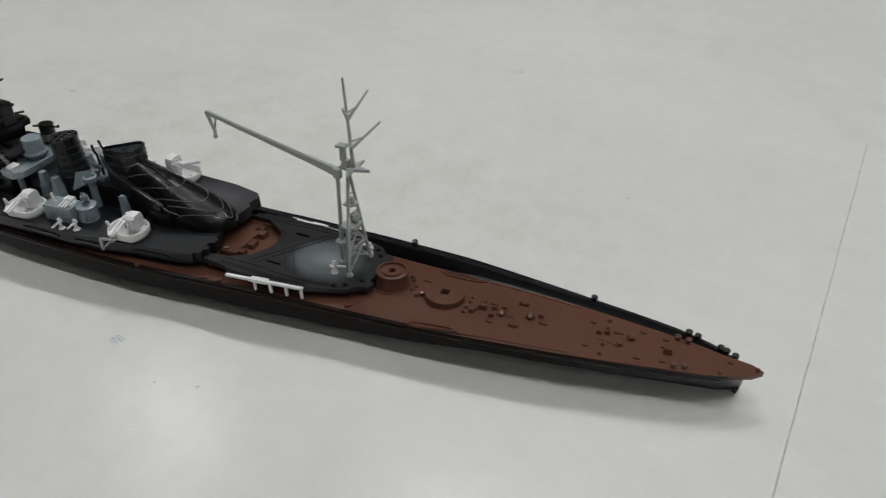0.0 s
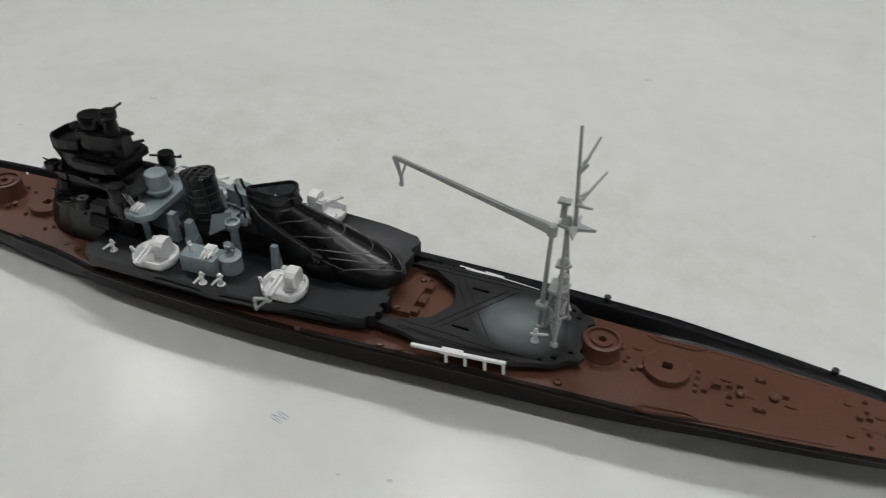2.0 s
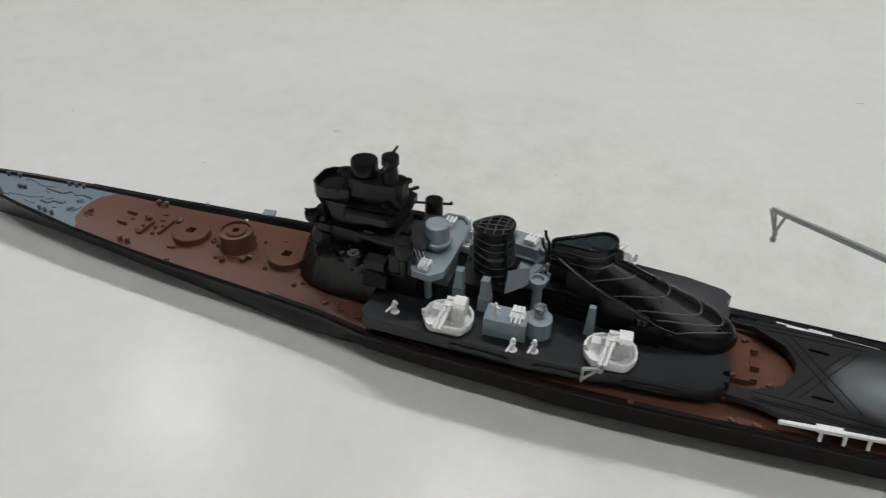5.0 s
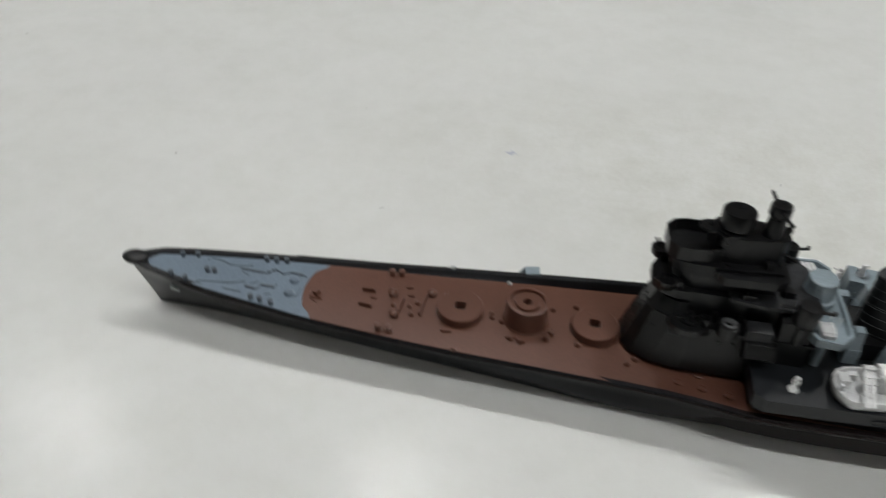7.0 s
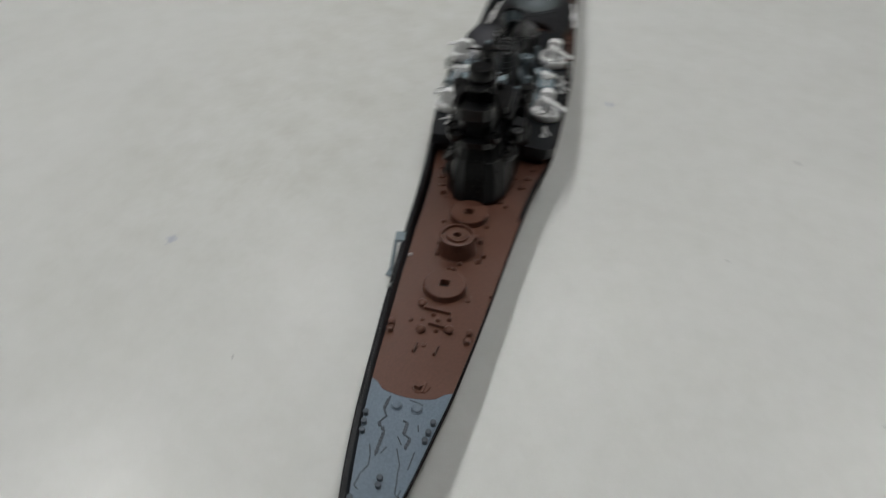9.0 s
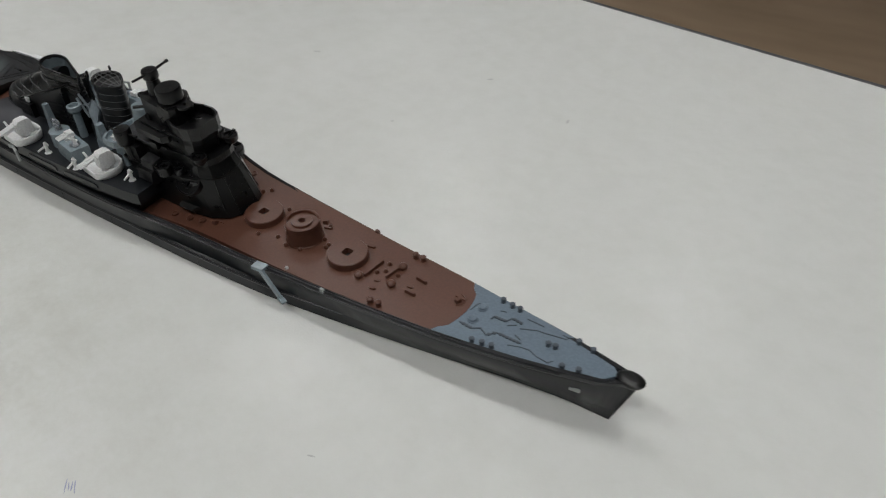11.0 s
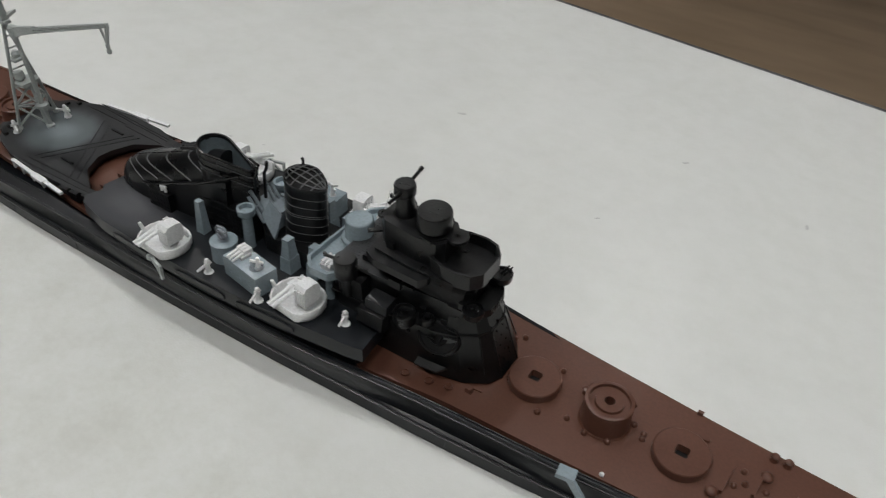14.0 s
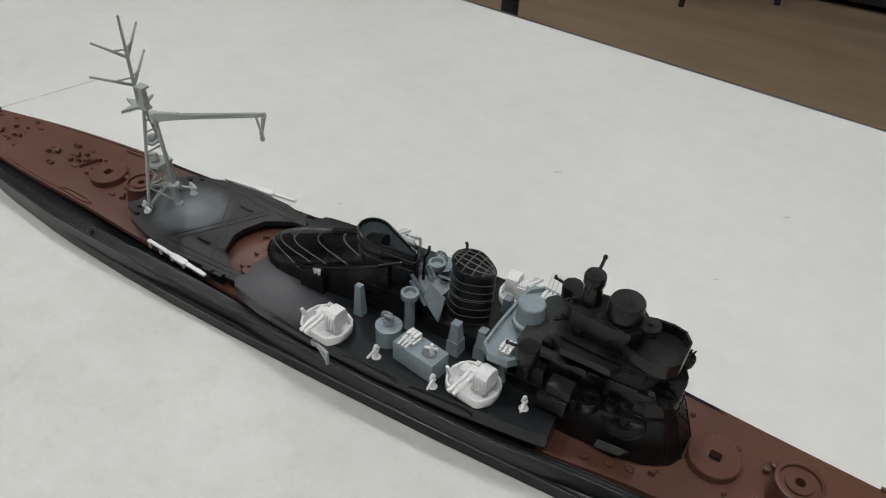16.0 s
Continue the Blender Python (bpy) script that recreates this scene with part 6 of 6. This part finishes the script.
def bridge():
    cy, uy = -0.2, 0.75      # the upper tiers sit a little to starboard

    def plan(half, mid):
        return [(x, mid + y) for x, y in mirrored(half)]

    # lower body: a raked wedge
    bm = bmesh.new()
    low = plan([(89.0, 2.4), (90.1, 4.6), (93.6, 6.7), (98, 7.6), (106, 7.9), (116.5, 8.0)], cy)
    top = plan([(91.6, 2.0), (92.8, 4.0), (95.6, 5.8), (99, 6.8), (106, 7.2), (116.5, 7.6)], cy)
    loft(bm, [[(x, y, 0.0) for x, y in low], [(x, y, 8.6) for x, y in top]])
    soften(bm, width=0.16)
    b = part("bridge", bm, BLACK, SHIP, "matt black many-tiered bridge tower", m=BF, smooth=False)

    def tier(name, half, z0, z1, mid=uy, front=0.0, grow=1.0, bev=0.12, label="", mat=None):
        bm = bmesh.new()
        lo = plan(half, mid)
        hi = [(x + (front if x < 100 else 0.0), mid + (y - mid) * grow) for x, y in lo]
        loft(bm, [[(x, y, z0) for x, y in lo], [(x, y, z1) for x, y in hi]])
        soften(bm, width=bev)
        return part(name, bm, mat or BLACK, b, label, smooth=False)

    def bulwark(name, half, mid, z0, z1, z_floor, thick=0.4, flare=0.0, mat=None):
        """An open platform with a thin upright wall round it."""
        out = plan(half, mid)
        mx = sum(p[0] for p in out) / len(out)
        wide = max(y for _, y in half)
        k = 1 - thick / wide
        inn = [(mx + (x - mx) * k, mid + (y - mid) * k) for x, y in out]
        g = 1 + flare
        bm = bmesh.new()
        loft(bm, [[(x, y, z0) for x, y in out], [(mx + (x - mx) * g, mid + (y - mid) * g, z1) for x, y in out], [(mx + (x - mx) * g, mid + (y - mid) * g, z1) for x, y in inn], [(x, y, z_floor) for x, y in inn]])
        return part(name, bm, mat or BLACK, b, smooth=False)

    # the wedge's front goes on up as a raked shield
    bm = bmesh.new()
    loft(bm, [[(x, y, 8.4) for x, y in plan([(91.6, 2.0), (92.7, 3.9), (95.4, 5.4), (97.6, 5.4)], cy)], [(x, y, 11.6) for x, y in plan([(92.9, 1.8), (93.9, 3.4), (96.0, 4.6), (97.6, 4.6)], cy)]])
    soften(bm, width=0.16)
    part("front_shield", bm, BLACK, b, smooth=False)
    tier("flag_deck", [(91.7, 2.0), (92.9, 4.1), (95.8, 6.0), (99.0, 7.0), (103.6, 7.5), (108, 8.2), (117.2, 8.4)], 8.5, 8.95, cy)
    tier("lower_tier", [(93.2, 1.6), (94.0, 3.4), (96.4, 4.4), (106, 5.0), (115.4, 6.2)], 8.9, 13.6, 0.1, front=0.2)
    tier("lower_gallery", [(91.9, 1.8), (92.9, 3.6), (95.2, 4.7), (97.6, 4.9)], 12.2, 13.7, 0.1, bev=0.25)
    tier("after_roof", [(103.5, 5.6), (109, 6.4), (116.4, 6.6), (117.4, 5.4)], 13.5, 14.1, cy, mat=TREAD, label="speckled black after roof")
    # the tall block under the compass platform, drawn in at its foot
    bm = bmesh.new()
    block_plan = [(93.0, 2.25), (94.4, 3.9), (96.6, 4.55), (100.4, 4.75), (104.5, 4.9), (110.5, 4.5)]
    rings = []
    for z, back, k in ((10.4, 2.6, 0.78), (14.0, 1.7, 0.85), (16.4, 1.2, 0.9), (17.9, 0.5, 0.96), (18.7, 0.1, 1.0)):
        rings.append([(x + back * max(0.0, (100 - x) / 7.0), 0.6 + (y - 0.6) * k, z) for x, y in plan(block_plan, 0.6)])
    loft(bm, rings)
    soften(bm, width=0.14)
    part("bridge_block", bm, BLACK, b, "plain black bridge block with cut corners", smooth=False)
    tier("middle_roof", [(100.6, 5.2), (101.6, 6.4), (109.6, 6.3), (111.4, 5.4), (111.6, 2.4)], 16.7, 18.1, 0.5)
    bulwark("compass_platform", [(93.0, 2.3), (94.3, 3.9), (96.3, 4.4), (98.8, 4.2), (101.0, 3.6)], uy, 18.4, 21.15, 19.4, flare=0.02)
    # tower behind it in three steps
    tier("tower_block", [(99.6, 2.0), (100.6, 3.1), (104, 3.4), (109.8, 2.7), (111.0, 1.6)], 18.0, 23.1, grow=0.94)
    bm = bmesh.new()
    pts = [(98.9 + 1.65 * math.cos(a), uy - 0.2 + 1.65 * math.sin(a)) for a in [radians(50 + 260 * i / 14) for i in range(15)]]
    prism(bm, pts + [(101.4, uy - 3.1), (103.6, uy - 2.9), (104.6, uy), (103.6, uy + 2.9), (101.4, uy + 3.1)], 22.9, 23.4)
    rod(bm, (98.9, uy - 0.2, 23.3), (98.9, uy - 0.2, 23.9), 0.3, 0.28, 10)
    part("director_flat", bm, BLACK, b)
    bm = bmesh.new()
    lathe(bm, [(2.0, 23.1), (2.1, 23.5), (2.5, 23.7), (2.6, 23.8), (2.6, 26.2), (2.45, 26.45), (0, 26.5)], 102.7, uy, 36)
    block(bm, 102.5, uy + 0.5, 26.45, 1.5, 0.3, 0.1)
    block(bm, 102.4, uy - 0.6, 26.45, 0.5, 0.5, 0.1)
    part("main_director", bm, BLACK, b, "black drum-shaped gun director")
    bm = bmesh.new()
    lathe(bm, [(2.0, 21.0), (1.6, 23.5), (1.4, 25.6), (1.25, 26.4), (1.5, 26.6), (1.65, 26.8), (1.65, 28.2), (1.5, 28.5), (0, 28.55)], 108.2, 0.2, 24)
    for k in range(3):
        block(bm, 107.5 + 0.6 * k, 0.2 + 0.2 * k, 28.5, 0.3, 0.3, 0.1)
    part("rangefinder_tower", bm, BLACK, b, "black tapered rangefinder tower")
    bm = bmesh.new()
    rod(bm, (107.7, 4.7, 28.1), (107.9, 1.2, 27.9), 0.26, 0.3, 8)
    rod(bm, (108.2, -0.6, 27.8), (108.7, -4.6, 27.9), 0.3, 0.26, 8)
    rod(bm, (108.65, -4.3, 27.9), (108.75, -4.8, 27.9), 0.36, 0.36, 8)
    part("rangefinder_arm", bm, BLACK, b, "black rangefinder arm")
    bm = bmesh.new()
    bar(bm, (108.6, 0.9, 22.9), (110.4, 1.9, 22.9), 1.5, 0.4, w1=1.3)
    lathe(bm, [(0.85, 22.7), (0.85, 23.1), (0.4, 23.1), (0.4, 22.7)], 110.9, 2.1, 14)
    part("lamp_bracket", bm, BLACK, b)
    for s in (-1, 1):
        # drum directors on the after corners, each with a thin arm
        bm = bmesh.new()
        lathe(bm, [(0.9, 9.0), (1.0, 12.4), (1.7, 13.0), (1.85, 13.3), (1.85, 16.3), (1.7, 16.6), (0, 16.65)], 114.2, cy + s * 7.9, 10)
        bar(bm, (110.4, cy + s * 7.2, 15.4), (117.6, cy + s * 8.5, 15.9), 0.36, 0.36)
        block(bm, 117.6, cy + s * 8.5, 15.7, 0.4, 0.4, 0.7)
        part("side_director", bm, BLACK, b, "black side director with a thin arm")
        bm = bmesh.new()
        block(bm, 113.6, cy + s * 6.9, 9.0, 4.6, 2.4, 3.8)
        soften(bm, width=0.2)
        part("director_base", bm, BLACK, b)
        # ringed gun positions along the flag deck
        for x, y, r, h in ((103.8, 7.4, 1.75, 2.0), (100.6, 6.0, 1.1, 1.3)):
            bm = bmesh.new()
            lathe(bm, [(r, 8.7), (r, 8.7 + h), (r - 0.2, 8.9 + h), (r - 0.45, 8.9 + h), (r - 0.5, 8.5 + h), (0.5, 8.5 + h), (0.42, 9.1 + h), (0, 9.1 + h)], x, cy + s * y, 20)
            part("gun_position", bm, BLACK, b)
        bm = bmesh.new()
        lathe(bm, [(3.1, -0.9), (3.1, 0.1), (2.95, 0.25), (2.7, 0.25), (2.6, 0.02), (1.5, 0.0), (1.4, 0.3), (0.9, 0.35), (0.8, 0.12), (0, 0.12)], seg=28, sx=1.15, sy=0.9)
        for k in (-0.5, 0.5):
            rod(bm, (-0.6, k, 0.35), (1.7, k * 1.3, 0.5), 0.2, 0.15, 6)
        block(bm, -0.2, 0, 0.1, 1.0, 1.5, 0.5)
        part("gun_ring", bm, BLACK, b, "round gun ring set in the sloping side", m=mm_at(98.2, cy + 6.5, 7.8, 0, -42) if s > 0 else mm_at(98.4, cy - 5.7, 9.0, 0, 6))
        bm = bmesh.new()
        for k in (-0.3, 0.3):
            rod(bm, (96.9 + k, cy + s * 6.2, 9.9), (95.2 + k, cy + s * 6.7, 10.8), 0.16, 0.12, 6)
        part("twin_light_gun", bm, BLACK, b)
        bm = bmesh.new()
        prof = [(6.6, 5.4), (9.2, 5.4), (9.8, 6.2), (9.2, 8.6), (6.6, 8.9)]
        loft(bm, [[(x, cy + s * y, z) for y, z in prof] for x in (106.6, 111.4)])
        soften(bm, width=0.2)
        part("wing_box", bm, BLACK, b)
        bm = bmesh.new()
        prof = [(6.0, 8.8), (8.6, 8.8), (8.4, 10.5), (6.0, 10.8)]
        loft(bm, [[(x, cy + s * y, z) for y, z in prof] for x in (106.4, 110.4)])
        soften(bm, width=0.15)
        part("signal_locker", bm, TREAD, b, "dark grey signal locker")
        # sloping plates at the starboard foot and beside the gallery
        if s > 0:
            bm = bmesh.new()
            loft(bm, [[(96.0, cy + s * 7.4, 2.6), (101.0, cy + s * 7.9, 2.6), (101.2, cy + s * 8.9, 1.9), (97.4, cy + s * 8.5, 1.9)], [(96.0, cy + s * 7.2, 1.9), (101.0, cy + s * 7.7, 1.9), (101.2, cy + s * 8.8, 1.4), (97.4, cy + s * 8.4, 1.4)]])
            part("side_fin", bm, BLACK, b)
        bm = bmesh.new()
        loft(bm, [[(95.0, cy + s * 6.1, 8.3), (97.2, cy + s * 6.7, 8.3), (97.0, cy + s * 7.1, 6.6), (95.4, cy + s * 6.9, 6.6)], [(95.0, cy + s * 5.7, 8.2), (97.2, cy + s * 6.3, 8.2), (97.0, cy + s * 6.5, 6.6), (95.4, cy + s * 6.3, 6.6)]])
        part("side_plate", bm, LATTICE, b)
        # boxes, rungs and vertical ribs that break up the flanks
        for x, y, z, sx, sy, sz in ((98.2, 4.6, 8.9, 1.2, 1.0, 1.1), (96.2, 4.2, 8.9, 0.7, 0.8, 1.5), (102.0, 5.0, 8.9, 1.0, 1.0, 1.8), (106.2, 5.4, 13.6, 2.2, 1.2, 1.4), (108.4, 3.2, 18.0, 1.4, 1.1, 1.8), (112.6, 3.4, 14.0, 1.8, 1.5, 1.2)):
            bm = bmesh.new()
            block(bm, x, cy + s * y + (0.6 if z > 12 else 0), z, sx, sy, sz, taper=0.92)
            soften(bm, width=0.1)
            part("locker_box", bm, BLACK, b)
        for k in range(3):
            bm = bmesh.new()
            lathe(bm, [(0.32, -0.1), (0.32, 0.12), (0.2, 0.14), (0.18, 0.02), (0, 0.02)], seg=12)
            part("porthole", bm, BLACK, b, m=mm_at(103.2 + 2.2 * k, cy + s * 7.45, 6.6, 0, -90 * s))
    for k in range(5):
        bm = bmesh.new()
        block(bm, 91.95, 0.1 + (k - 2) * 0.62, 12.35, 0.3, 0.3, 1.15)
        part("window_rib", bm, BLACK, b)
    # sponsons with guns beside the front
    for x, y in ((93.6, -3.7), (93.4, 4.9)):
        z = 13.3
        out = 1 if y > 0 else -1
        bm = bmesh.new()
        lathe(bm, [(0.8, z), (1.5, z + 0.8), (1.65, z + 2.0), (1.4, z + 2.0), (1.35, z + 1.5), (0, z + 1.5)], x, cy + y, 18)
        block(bm, x + 1.3, cy + y * 0.8, z + 0.4, 2.6, 1.9, 1.2)
        for k in (-0.28, 0.28):
            rod(bm, (x + k, cy + y, z + 1.8), (x - 0.9 + k, cy + y + 0.9 * out, z + 3.2), 0.17, 0.13, 6)
        part("front_sponson", bm, BLACK, b)
    # speckled tread on the after roof
    bm = bmesh.new()
    rnd = random.Random(7)
    for i in range(9):
        for k in range(17):
            if rnd.random() < 0.85:
                block(bm, 111.9 + i * 0.58 + (0.29 if k % 2 else 0.0), cy + (k - 8) * 0.6, 14.06, 0.36, 0.34, 0.1)
    part("roof_tread", bm, TREAD, b)
    # bare grey ring on the port gun position
    bm = bmesh.new()
    lathe(bm, [(1.2, 10.3), (1.2, 10.95), (0.75, 11.0), (0.6, 10.75), (0.4, 10.75), (0.35, 11.25), (0, 11.3)], 103.8, cy - 7.4, 22)
    part("round_hatch", bm, EDGE, b, "bare grey round hatch")
    stud = cylinder_mesh("rivet", [(0.2, -0.1), (0.18, 0.14), (0, 0.2)], BLACK, 8)
    for i in range(5):
        for j in range(7):
            z = 1.2 + j * 1.35
            x = 89.0 + (91.6 - 89.0) * z / 8.6
            if (i * 7 + j * 3) % 4 in (0, 2):
                placed("rivet", stud, b, mm_at(x - 0.02, cy + (i - 2) * 0.85, z, 0, 0, -70))
    # ridges up the front corners
    for s in (-1, 1):
        bm = bmesh.new()
        rod(bm, (89.0, cy + s * 2.4, 0.0), (91.6, cy + s * 2.0, 8.5), 0.16, 0.16, 6)
        rod(bm, (90.8, cy + s * 4.9, 2.2), (92.6, cy + s * 3.9, 8.5), 0.12, 0.12, 6)
        part("corner_ridge", bm, BLACK, b)
        bm = bmesh.new()
        bar(bm, (110.6, uy + s * 2.0, 20.4), (112.2, uy + s * 3.6, 20.6), 0.6, 0.4)
        part("signal_arm", bm, BLACK, b)
    return b


bridge()


# each fitted assembly with pieces of its own is a part of the ship itself
def world_of(ob):
    m = ob.matrix_basis.copy()
    up = ob.parent
    while up is not None:
        m = up.matrix_basis @ m
        up = up.parent
    return m


for ob in list(bpy.data.objects):
    if ob.children and ob.parent is not None and ob.parent is not SHIP:
        top = ob
        while top.parent is not None:
            top = top.parent
        if top is SHIP:
            m = world_of(ob)
            ob.parent = SHIP
            ob.matrix_basis = m
